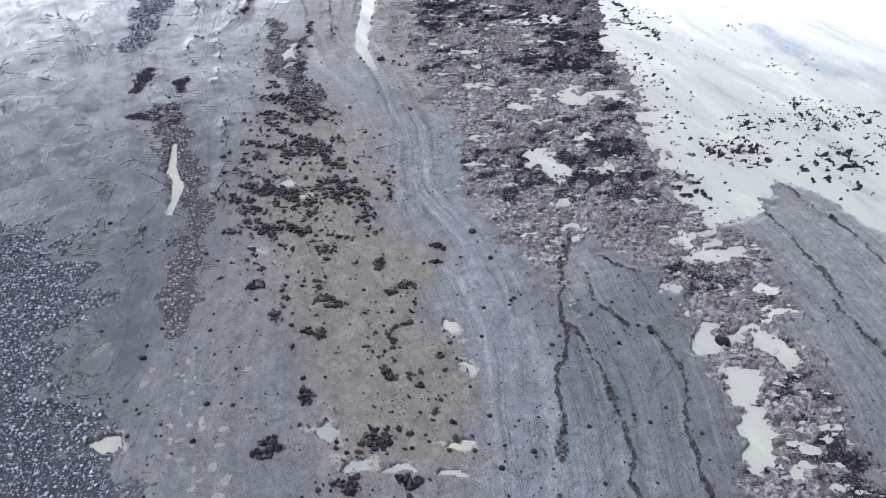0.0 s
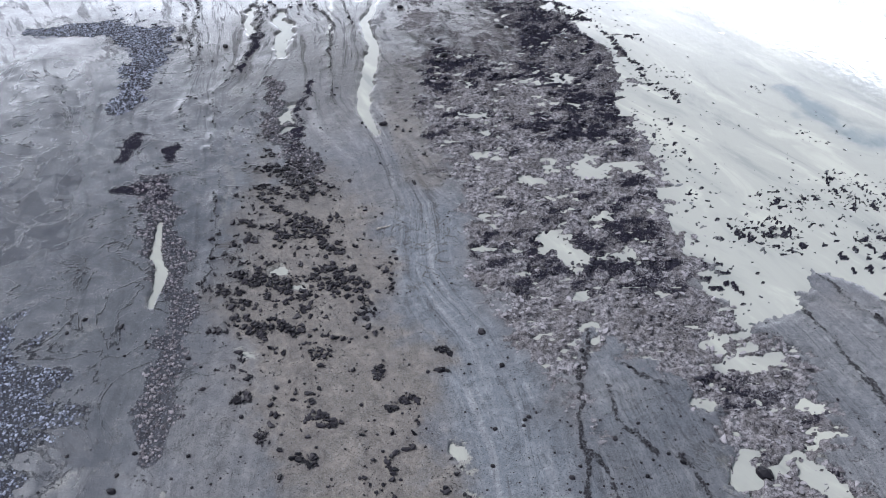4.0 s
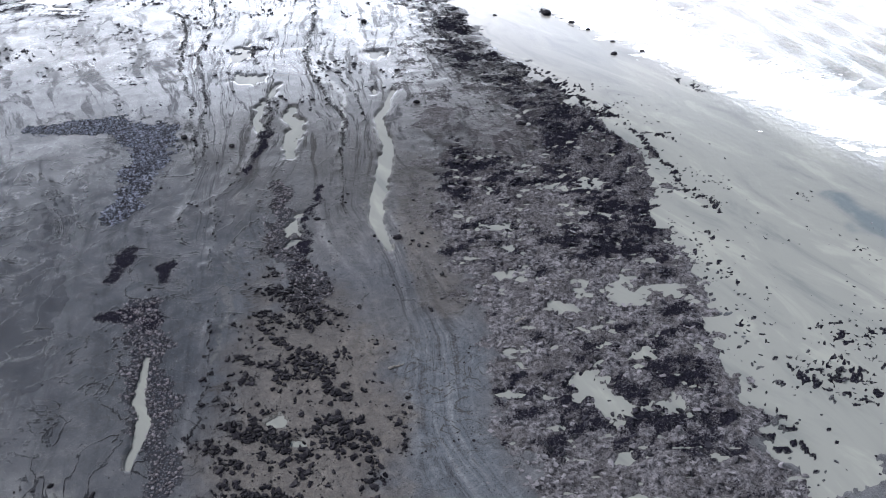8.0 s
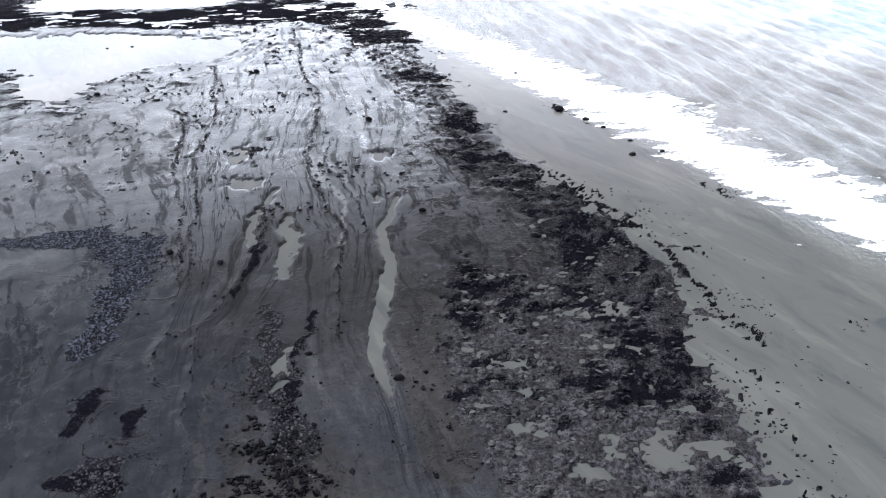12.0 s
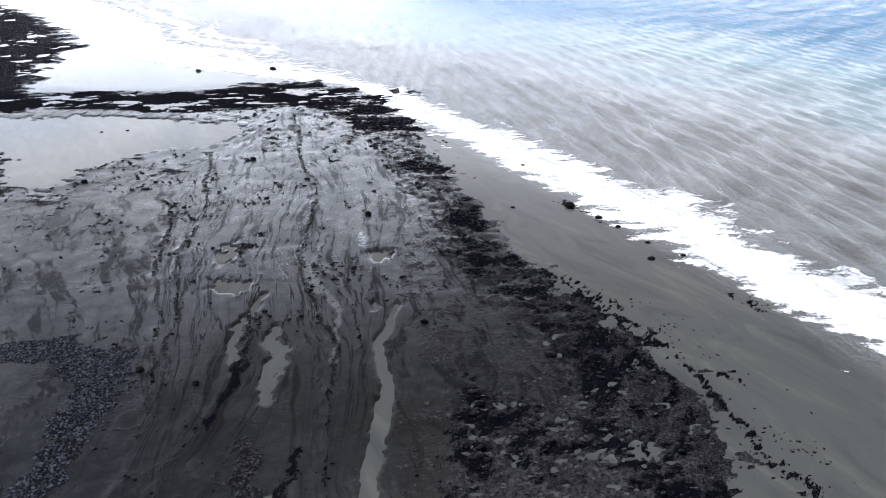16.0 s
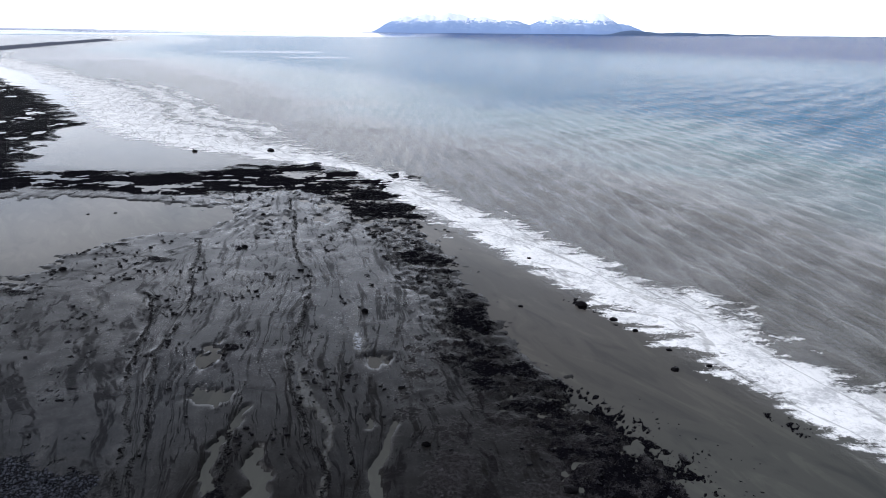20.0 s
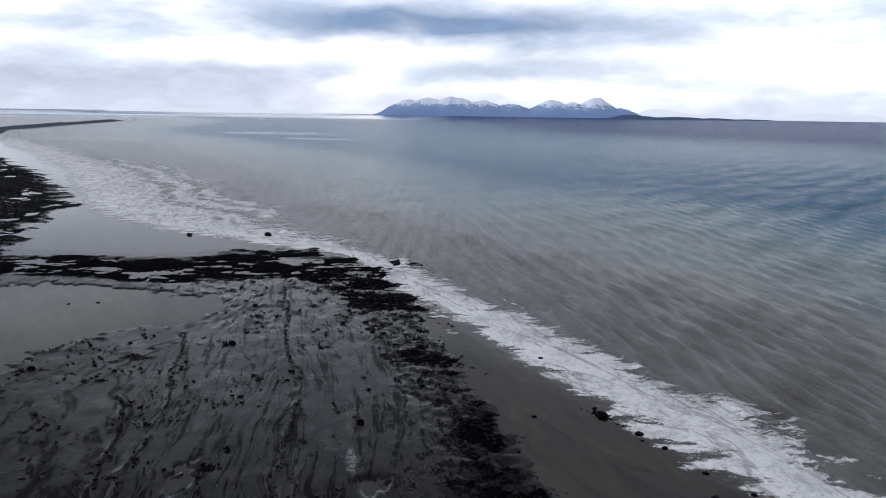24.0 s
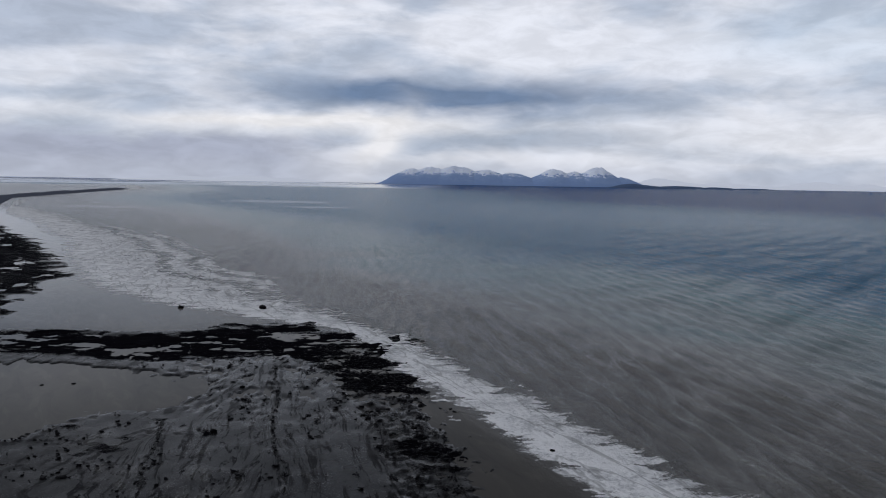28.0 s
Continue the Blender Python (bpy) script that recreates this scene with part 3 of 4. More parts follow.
def cover(x, y):
    """All that the ground is made of at a place: heights and the cover of each kind."""
    reach = 1 + 3 * ease(y, 150, 320)
    wx = x + reach * 1.6 * fbm(x / 7 / reach, y / 7 / reach, 3, 5, 0.6) + 0.5 * fbm(x / 1.6, y / 1.6, 5, 3)
    wy = y + reach * 1.6 * fbm(x / 7 / reach, y / 7 / reach, 4, 5, 0.6) + 0.5 * fbm(x / 1.6, y / 1.6, 6, 3)
    n_big, n_mid, n_small = fbm(x / 22, y / 22, 11), fbm(x / 5, y / 5, 12), fbm(x / 1.1, y / 1.1, 13, 3)
    jag = fbm(x / 3.2 / reach, y / 2.2 / reach, 14, 6, 0.72)
    grain = fbm(x / 0.9, y / 0.6, 15, 3, 0.7)
    out = {}

    water = area(wx, wy, WATER) + 1.5 * jag
    # rubble of slabs between the channel and the open water, and the mixed ground seaward of the joint
    rubble_ring = [(-4, 128), (-4, 110), (-3, 97), (1, 86), (2, 74), (4, 65), (6, 60), (8, 56), (11, 50), (13, 60), (19, 56), (23, 49), (22, 42), (23, 36), (22, 28), (22, 5), (34, 5), (33, 35),
                   (32, 46), (34, 56), (29, 61), (26, 68), (26, 98), (25, 107), (27, 127), (22, 137), (12, 150), (14, 132), (9, 122)]
    rubble = area(wx, wy, rubble_ring)
    shore_fringe = band(wx, wy, [(25, 72, 3.5), (23, 98, 5), (21.5, 116, 7), (19, 130, 8), (13, 143, 7), (5, 158, 6.5), (-2, 175, 6), (-9, 208, 7), (-18, 240, 9), (-29, 268, 12), (-44, 306, 12)])
    shore_fringe = shore_fringe + (0.25 + 0.35 * ease(y, 120, 170)) * jag
    slabs = ease(rubble + 3.0 * jag, -1.2, 1.6)
    rough_ring = [(-9, 104), (-9.5, 120), (-10, 138), (-11, 150), (-15, 163), (-14, 178), (-9, 200), (-2, 200), (6, 170), (14, 150), (24, 132), (26, 110), (8, 104)]
    coarse = ease(area(wx, wy, rough_ring) + 4.0 * jag, -2.5, 3.0)
    # the flow coordinate, along which the silt lies in streaks
    grain_lines = [[(-118, 190), (-92, 150), (-70, 118), (-52, 80), (-42, 40), (-36, 10)], RIDGES[1] + [(-30, 70), (-26, 40), (-24, 10)], RIDGES[0] + [(-33, 100), (-27, 70), (-22, 40), (-20, 10)],
                   [(-62, 290), (-50, 240), (-45, 215), (-43, 190), (-41, 172), (-37, 150)] + [(-33, 138), (-33, 122), (-34, 111), (-30, 98), (-24, 84), (-18, 60), (-14, 30), (-13, 10)], RIDGES[2] + [(-13, 98), (-8, 84), (-8, 70), (-3, 58), (0, 46), (1, 30), (0, 10)],
                   [(-48, 290), (-30, 240), (-22, 200), (-17, 168), (-13, 148), (-14, 136), (-12, 120), (-12, 109), (-8, 96), (-1, 82), (0, 70), (4, 60), (7, 52), (8, 40), (8, 10)],
                   [(-38, 300), (-15, 249), (-4, 210), (4, 176), (17, 149), (26, 127), (25, 98), (26, 68), (30, 40), (30, 10)]]
    tilt, wig = 0.0, x + 1.3 * fbm(x / 9, y / 17, 23, 4, 0.55)
    edges = [np.interp(-y, [-q[1] for q in line], [q[0] for q in line]) for line in grain_lines]
    for ea, eb in zip(edges, edges[1:]):
        gap = np.maximum(eb - ea, 0.8)
        tilt = tilt + 8.0 * np.clip((wig - ea) / gap, 0, 1)
    tilt = tilt + np.maximum(wig - edges[-1], 0) + np.minimum(wig - edges[0], 0)
    # seaward of the joint the strata sweep round in arcs
    arc = x - np.interp(y, [10, 28, 38, 45, 55, 69], [0, 1.0, 1.6, 1.2, -1.2, -6.0]) + 0.5 * n_mid
    arcs = ease(x - np.interp(y, [28, 46, 62, 70], [8, 11, 13, 40]), -0.6, 0.8) * ease(y, 66, 61)
    along = np.where(arcs > 0.5, 2.0 * arc, tilt)
    across = y
    streak = 0.5 + 0.30 * fbm(along / 1.7, across / 34, 21, 4, 0.65) + 0.16 * fbm(along / 0.5, across / 15, 22, 3, 0.6) + 0.16 * n_mid + 0.08 * n_big
    streaky = np.clip(0.35 + ease(y, 88, 140) * 0.8 + arcs * 0.25, 0, 1)
    central = band(wx, wy, [(-11, 124, 3), (-9, 99, 4.5), (-3, 84, 4.5), (-3, 72, 4.5), (1, 60, 4.5), (5, 52, 4.5), (6, 42, 5), (7, 28, 5)])
    streaky = np.maximum(streaky, 0.75 * ease(central, -0.1, 0.5))

    # pools of milky water
    pools = blobs(wx, wy, [(-10, 36, 1.5, 0.6), (-7, 33.8, 1.6, 0.7), (-4.3, 33.0, 1.2, 0.5), (1, 35, 1.3, 0.45), (0.6, 32.2, 1.4, 0.4), (1.2, 47, 0.7, 1.0), (1.8, 42, 0.8, 0.8),
                           (23, 44.5, 1.7, 2.0), (25, 40, 1.6, 2.6), (24.5, 36, 1.5, 2.6), (24, 33, 1.5, 1.6), (27, 57.5, 2.4, 1.2), (30, 44, 1.2, 3.4), (22, 52, 2.2, 1.0), (19.5, 58, 1.6, 0.6),
                           (11.5, 74.5, 2.6, 2.8), (14, 72, 1.6, 2.2), (19, 72, 1.6, 1.8), (-27, 34, 1.0, 0.8), (10, 88, 1.4, 1.5), (12, 92, 1.2, 1.6), (9, 80, 1.2, 0.8)])
    pools = np.maximum(pools, blobs(wx, wy, [(-41, 155, 3.2, 3.0), (-46, 169, 2.2, 5.0), (-18.5, 168, 2.4, 3.2), (13, 155.5, 2.6, 2.6), (19, 144.5, 2.8, 2.6), (20, 134, 1.3, 2.0),
                                             (-17, 150, 0.8, 2), (-22.6, 104, 1.3, 2.6), (-22, 99.5, 0.9, 1.4), (-16, 67.5, 1.6, 0.7), (-19, 70, 1.2, 0.6), (-20, 58.5, 1.2, 0.5)]))
    runs = band(wx, wy, [(-35, 152, 0.7), (-36, 144, 0.9), (-34.5, 134, 1.2)])
    runs = np.maximum(runs, band(wx, wy, [(-30.8, 142, 0.8), (-28.6, 133, 1.9), (-27.0, 124, 1.2)]))
    ux, uy = 0.65 * x + 0.35 * wx, 0.65 * y + 0.35 * wy
    channel = band(ux, uy, [(-13, 150, 0.6), (-15, 138, 0.9), (-12.6, 128, 1.3), (-12.4, 118, 1.5), (-12.9, 110, 1.3), (-11.8, 104, 1.1), (-9.8, 98.5, 0.5)])
    channel = np.maximum(channel, band(ux, uy, [(-33, 78, 0.5), (-32, 72.5, 0.7), (-30.2, 69, 0.9), (-30.5, 64, 0.4)])) + 0.34 * jag - 0.06
    rims = blobs(x + 0.35 * (wx - x), y + 0.35 * (wy - y), [(-24.5 + 1.9 * math.sin(7.7 * k) + 7.5 * ((k * 0.618) % 1), 29 + 14 * ((k * 0.377 + 0.1) % 1), 0.12 + 0.34 * ((k * 0.71) % 1) ** 2, 0.12 + 0.30 * ((k * 0.53) % 1) ** 2) for k in range(46)])
    pools = pools + (0.55 + 0.2 * ease(y, 90, 130)) * jag - 0.9 * ease(fbm(x / 1.3, y / 1.6, 38, 3, 0.6), 0.35, 0.7) * ease(y, 80, 110) + 0.25 * grain + 0.12 * fbm(x / 0.45, y / 0.35, 16, 2)
    pools = np.maximum(np.maximum(pools, runs + 0.5 * jag + 0.15 * grain), channel)
    back = area(wx, wy, BACK_LAGOON) + 7 * jag + 3 * fbm(along / 2.0, across / 12, 24, 4, 0.6)

    # heights
    h = 0.30 + 0.10 * n_big + 0.05 * n_mid + 0.012 * n_small
    h = h + 0.10 * streaky * (streak - 0.5)
    h = h + 0.35 * ease(x, -30, -75) * ease(y, 60, 30)
    for k, line in enumerate(RIDGES + LEDGES):
        d = line_distance(x + 0.8 * n_mid + 0.5 * n_small, y, line)
        h = h + (0.20 if k < 5 else 0.16) * np.exp(-(d / (0.8 if k < 5 else 0.45)) ** 2) * (0.6 + 0.6 * n_mid)
    crag = 1 - np.abs(fbm(x / 1.7, y / 0.8, 31, 4, 0.55))
    crag2 = fbm(x / 4.5, y / 2.6, 33, 4, 0.6)
    rough = np.maximum(slabs, 0.8 * ease(shore_fringe, -0.3, 0.3))
    h = h + rough * (0.70 * (crag - 0.72) + 0.30 * crag2 - 0.02 + 0.10 * grain) + 0.10 * coarse * (crag - 0.7 + 0.5 * crag2)
    mixed = ease(y, 64, 54) * ease(x, 18, 22) * slabs
    h = h - mixed * (0.14 - 0.10 * n_big)
    h = h - 0.42 * slabs * ease(fbm(x / 6.5, y / 5.0, 36, 5, 0.65) + 0.3 * n_big + 0.25 * grain, 0.34, 0.75) * ease(y, 112, 90)
    shallow = ease(water, -1.2, 1.2)
    h = h * (1 - shallow) + shallow * (-0.10 - 0.004 * np.clip(water, 0, 60) - 0.04 * np.clip(water - 9, 0, 60) - 0.02 * np.clip(water - 60, 0, 400))
    # the fringe breaks up into blocks that stand out of the water
    h = h + ease(shore_fringe, -0.9, 0.1) * shallow * 0.30 * ease(fbm(x / 2.2, y / 1.8, 35, 4, 0.65), 0.0, 0.8)
    h = h - 0.50 * ease(pools, 0.0, 0.3) + 0.30 * rough * ease(pools, -0.1, 0.3) * ease(fbm(x / 1.6, y / 0.9, 34, 5, 0.7), 0.05, 0.7)
    h = h - 0.45 * ease(back, -1.0, 2.0)
    h = h - 0.42 * ease(fbm(along / 1.6, across / 10, 26, 4, 0.65), 0.12, 0.5) * ease(y, 225, 262) * ease(y, 320, 300) * ease(x, -110, -85)
    # weedy shoals in the shallows
    shoal = blobs(wx, wy, [(42, 82, 7.5, 4.6), (36.5, 76.5, 4.6, 4.0), (51, 84, 7.0, 4.2), (57, 78, 5, 3), (49, 74, 3.5, 3.5), (43, 151, 1.6, 3.2), (40, 155, 1.2, 2.2), (33, 110, 1.6, 2.2), (31, 131, 1.0, 1.6), (47, 112, 2.0, 1.8)])
    shoal = np.maximum(shoal, band(wx, wy, [(27, 136, 0.7), (29.5, 120, 0.9), (32, 109, 0.9)]))
    shoal = np.maximum(shoal, band(wx, wy, [(17, 199, 1.6), (19, 195, 1.4), (23, 189, 0.7), (28, 183, 0.6)]))
    shoal = shoal + 0.6 * jag
    shoal = np.maximum(shoal, band(wx, wy, [(11, 163, 1.3), (15, 157, 2.2), (20, 147, 2.4), (24, 138, 1.6)]) * 0.9)
    h = np.where(shoal > -0.35, np.maximum(h, -0.16), h)
    h = h + 0.26 * ease(shoal, -0.6, 0.4) * ease(fbm(x / 0.7, y / 0.6, 37, 4, 0.8) + 0.20 * shoal, 0.0, 0.6)
    speckle = ease(fbm(x / 0.8, y / 0.8, 39, 2) + 0.4 * fbm(x / 9, y / 9, 40, 2), 0.68, 0.95) * ease(water, 0, 2) * ease(water, 26, 6) * ease(y, 200, 120)
    h = h + 0.30 * speckle
    # the dark headland and the marsh beyond it
    head = band(wx, wy, [(-24, 262, 7), (-38, 296, 15), (-48, 312, 21), (-72, 313, 26), (-98, 301, 19), (-130, 304, 13), (-165, 306, 17), (-215, 310, 24)])
    marsh = 12 * jag + area(wx, wy, [(-172, 318), (-196, 388), (-208, 442), (-236, 487), (-343, 634), (-420, 720), (-700, 1050), (-900, 1000), (-700, 500), (-420, 320)])
    bars = fbm((x + 0.4 * y) / 9, (y - 0.2 * x) / 4.2, 41, 5, 0.68) + 0.06
    head = head + 0.45 * bars + 0.3 * jag
    in_head = ease(head, -0.15, 0.25)
    h = h * (1 - in_head) + in_head * (0.10 + 0.46 * bars + 0.16 * jag)
    h = np.where(ease(marsh, -4, 6) > 0, h * (1 - ease(marsh, -4, 6)) + ease(marsh, -4, 6) * (0.15 + 0.40 * fbm((x + 0.3 * y) / 16, (y - 0.3 * x) / 22, 43, 6, 0.75) + 0.2 * jag), h)
    out["height"] = h

    # cover
    tan = area(wx, wy, [(-26, 105), (-22, 88), (-14, 92), (-9, 82), (-7, 69), (-8, 62), (-1, 58), (-2, 49), (1, 43), (2, 33), (-8, 31), (-16, 49), (-19, 55), (-24, 67), (-26, 85)])
    out["tan"] = np.clip(0.5 + (tan + 3.0 * jag) / 5, 0, 1) * ease(y, 120, 100) + ease(band(wx, wy, [(-8, 122, 5), (-6, 104, 4), (-3, 88, 3)]), 0, 0.5) * 0.8
    out["tan"] = np.clip(out["tan"] + 0.35 * ease(n_big, 0.1, 0.7) * ease(y, 90, 130), 0, 1)
    gravel_ring = [(-60, 66), (-48, 63), (-42, 62), (-38.5, 56), (-35.5, 50), (-36, 46), (-34, 41), (-30.5, 37), (-25.5, 30), (-22, 10), (-90, 10), (-90, 66)]
    gravel = np.clip(0.5 + (area(wx, wy, gravel_ring) + 3.5 * jag) / 5.0, 0, 1)
    brown = np.maximum(band(wx, wy, [(-38, 87, 1.4), (-33.5, 80, 2.2), (-29.5, 70, 2.0), (-27.5, 62, 2.0), (-27, 56, 2.0), (-25, 50, 1.5), (-25, 46, 0.8)]), -1)
    brown = np.maximum(brown, band(wx, wy, [(-27, 116, 1.2), (-25, 104, 2.4), (-22, 96, 2.6), (-18, 89, 2.2)]) - 0.15)
    shelf = np.maximum(band(wx, wy, [(-72, 134, 2.0), (-60, 135, 3.5), (-52, 132, 4.0), (-49, 124, 3.5), (-48, 114, 3.0), (-47, 106, 2.4)]), -1)
    brown, shelf = brown + 0.7 * jag, shelf + 0.7 * jag
    out["gravel"] = np.clip(np.maximum(gravel, np.maximum(ease(brown, -0.3, 0.5), ease(shelf, -0.3, 0.5))), 0, 1)
    out["grey_gravel"], out["brown_gravel"], out["shelf_gravel"] = gravel, ease(brown, -0.2, 0.4), ease(shelf, -0.2, 0.4)
    out["rubble"] = np.clip(np.maximum(np.maximum(slabs * 0.95, coarse * (0.40 + 0.25 * n_mid)), ease(shore_fringe, -0.4, 0.2) * (0.9 - 0.6 * ease(y, 120, 165))), 0, 1)
    patch = 1 + 1.2 * ease(y, 120, 200)
    clumps = ease(fbm((x + 0.5 * y) / 2.4 / patch, (y - 0.4 * x) / 1.3 / patch, 51, 5, 0.7) + 0.45 * fbm(x / 11, y / 9, 52, 2), -0.15, 0.75)
    spots_dark = ease(blobs(wx, wy, [(-4.6, 52.5, 1.6, 1.1), (-11.5, 50.5, 1.5, 0.8), (-12, 45.5, 1.3, 0.6), (-4.3, 41, 0.6, 1.3), (-9.7, 43.6, 0.5, 1.0), (-11.5, 38.4, 1.2, 0.9), (-13.6, 34.5, 1.2, 1.2), (-2.8, 31, 1.8, 1.3),
                                    (-5.5, 35.5, 1.8, 0.9), (-7.5, 56, 1.4, 1.3), (-18.5, 52, 0.8, 1.2), (-20.5, 58, 1.0, 1.0), (-0.2, 43.5, 0.7, 0.5), (-8, 31.5, 1.6, 1.0), (-1, 58.5, 0.8, 0.5), (-16, 48, 0.6, 0.9)]) + 0.8 * jag, 0.1, 0.5)
    dark_field = np.clip(0.5 + area(wx, wy, [(-25, 98), (-17, 92), (-13, 82), (-8, 70), (-8, 62), (-15, 56), (-21, 56), (-24, 70)]) / 5, 0, 1)
    out["dark_field"] = np.clip(np.maximum(dark_field * ease(fbm(x / 2.2 + y / 5, y / 1.8, 56, 5, 0.74), -0.08, 0.42), spots_dark), 0, 1)
    weed = ease(shore_fringe, -0.2, 0.5) * ease(y, 84, 108) * (0.42 - 0.14 * ease(y, 130, 180) + (0.75 + 0.45 * ease(y, 130, 180)) * clumps) + slabs * clumps * (1.10 + 0.45 * ease(y, 80, 118)) * ease(y, 58, 70) + mixed * clumps * 0.9
    weed = np.maximum(weed, ease(shoal, -0.3, 0.3) * 0.95)
    weed = np.maximum(weed, speckle * 1.2)
    weed = np.maximum(weed, ease(head, -0.1, 0.3) * 1.3)
    weed = np.maximum(weed, ease(marsh, -2, 6) * 1.1)
    weed = np.maximum(weed, blobs(wx, wy, [(-45, 97, 2.6, 5), (-37, 87.5, 5, 0.9), (-36.5, 94, 2.0, 5)]) * 1.2 * clumps)
    weed = np.maximum(weed, 1.15 * ease(blobs(wx, wy, [(-43.5, 95, 1.8, 4.6), (-36.5, 93.5, 1.6, 4.6), (-38.5, 85, 3.6, 1.5), (-34.5, 83, 1.5, 3.0)]) + 0.6 * jag, 0.0, 0.5))
    tufts = np.maximum(band(wx, wy, [(-33.8, 141, 0.9), (-32.9, 130, 1.4), (-33.0, 119, 0.9)]), band(wx, wy, [(-21.6, 114, 1.0), (-20.6, 103, 1.6), (-20.6, 93, 1.8)]))
    weed = np.maximum(weed, 1.1 * ease(tufts + 0.7 * jag, 0.1, 0.6) * (0.4 + 0.8 * clumps))
    weed = np.maximum(weed, 1.2 * ease(blobs(wx, wy, [(-112, 215, 15, 28), (-132, 236, 20, 20)]) + 0.6 * jag, 0.0, 0.5) * (0.35 + 0.8 * clumps))
    streak_weed = ease(fbm(along / 1.6, across / 7, 53, 3, 0.6), 0.60, 0.85) * ease(y, 150, 190) * ease(x, 30, 0)
    weed = np.maximum(weed, streak_weed * 0.9)
    weed = np.maximum(weed, blobs(wx, wy, [(-43.5, 172, 1.3, 2.6), (-42.5, 178, 1.6, 2.0), (-45, 165, 1.0, 2.0), (-59, 229, 1.6, 2.4)]) * 2)
    clutter = blobs(wx, wy, [(-78, 183, 7, 5), (-70, 177, 5, 7), (-66, 166, 4, 8), (-63, 156, 4, 5), (-58, 143, 6, 3), (-53, 136, 3, 4), (-24, 165, 3, 6), (-100, 205, 12, 16), (-90, 184, 4, 14)])
    weed = np.maximum(weed, ease(clutter, -0.2, 0.4) * ease(fbm((x + 0.4 * y) / 1.3, (y - 0.3 * x) / 0.9, 57, 4, 0.65), 0.22, 0.55) * 1.1)
    lines, ridge_gap = np.full(np.shape(x), 0.0), np.full(np.shape(x), 4.0)
    for k, line in enumerate(RIDGES + LEDGES):
        d = line_distance(x + 0.9 * n_mid + 0.25 * n_small, y, line)
        thin = (0.85 if k < 3 else (1.3 if k < 5 else 1.5)) + 1.8 * ease(y, 135, 110) * (k < 5)
        ridge_gap = np.minimum(ridge_gap, (d + 0.8 * ease(n_mid + n_big, -0.6, -1.3)) * thin)
        lines = np.maximum(lines, np.exp(-(d / ((0.85 if k < 5 else 0.34) * (1 + 0.6 * n_mid))) ** 2) * ease(n_mid + n_big, -1.3, -0.5))
    out["weed"], out["lines"] = np.clip(weed, 0, 1.4), lines
    out["fringe"] = ease(shore_fringe, -0.2, 0.4) * ease(y, 70, 100)
    out["shoal"] = ease(shoal, -0.1, 0.4)
    out["mixed"], out["slabs"], out["head"] = mixed, slabs, ease(head, -0.1, 0.3)
    out["streak"] = np.clip(0.46 + streaky * (streak - 0.5) * 1.5, 0, 1)
    wet = ease(area(wx, wy, [(-95, 125), (-56, 125), (-44, 90), (-39, 74), (-50, 66), (-75, 66), (-95, 90)]), -2, 4)
    out["wet"] = np.clip(np.maximum(np.maximum(wet, 0.8 * ease(x, -18, -30) * ease(y, 150, 125)), 0.35 * ease(n_big, -0.2, 0.6)), 0, 1)
    out["wet"] = np.maximum(out["wet"], ease(y, 105, 165) * np.clip(0.95 + 0.35 * n_mid, 0, 1) * ease(x, 6, -14))
    pale = ease(pools, -0.9, -0.1) * 0.50 + 0.75 * ease(band(wx, wy, [(-31, 170, 0.8), (-27, 158, 1.2), (-22.5, 148, 1.0), (-20, 132, 0.7)]), 0, 0.6)
    pale = np.maximum(pale, 1.1 * ease(blobs(wx, wy, [(-22.5, 176, 3.2, 8)]), 0, 0.6) * np.clip(0.62 + 0.6 * n_small, 0, 1))
    pale = np.maximum(pale, ease(y, 150, 190) * ease(y, 300, 270) * ease(water, 2, -10) * (0.32 + 0.6 * (streak - 0.5) + 0.25 * n_mid) * ease(x, 0, -12))
    pale = np.maximum(pale, 0.68 * ease(rims, -0.7, 0.0))
    pale = np.maximum(pale, 0.6 * ease(band(wx, wy, [(-31, 112, 0.8), (-30, 100, 0.7), (-28, 88, 0.8), (-26, 78, 0.6)]), 0, 0.6))
    # pale sky reflected in two wet films, painted in as lighter silt
    pale = np.maximum(pale, 0.34 * ease(blobs(wx, wy, [(-36, 60, 5, 6), (-31, 45.5, 5, 4)]), 0, 0.6))
    out["pale"] = np.clip(pale, 0, 1)
    out["ridge_gap"] = np.clip(ridge_gap, 0, 4)
    out["flow"], out["streaky"] = along, streaky * ease(water, 1, -2)
    out["brown"] = np.maximum(ease(y, 92, 122) * ease(x, -52, -34) * np.clip(0.85 + 0.5 * n_big + 0.4 * n_mid, 0, 1), np.maximum(np.maximum(0.30 * coarse, 0.75 * ease(blobs(wx, wy, [(-3.5, 117, 5, 4.5)]), 0, 0.7)), 0.55 * ease(y, 150, 180) * ease(x, 4, -6)))
    out["blue"] = np.clip(ease(central, -0.2, 0.5) * ease(y, 90, 76) + ease(band(wx, wy, [(-27, 112, 3), (-26, 92, 3), (-24, 76, 2.4), (-22, 66, 2)]), 0, 0.6) + arcs * 0.4 + 0.5 * ease(x, -20, -30), 0, 1)
    return out


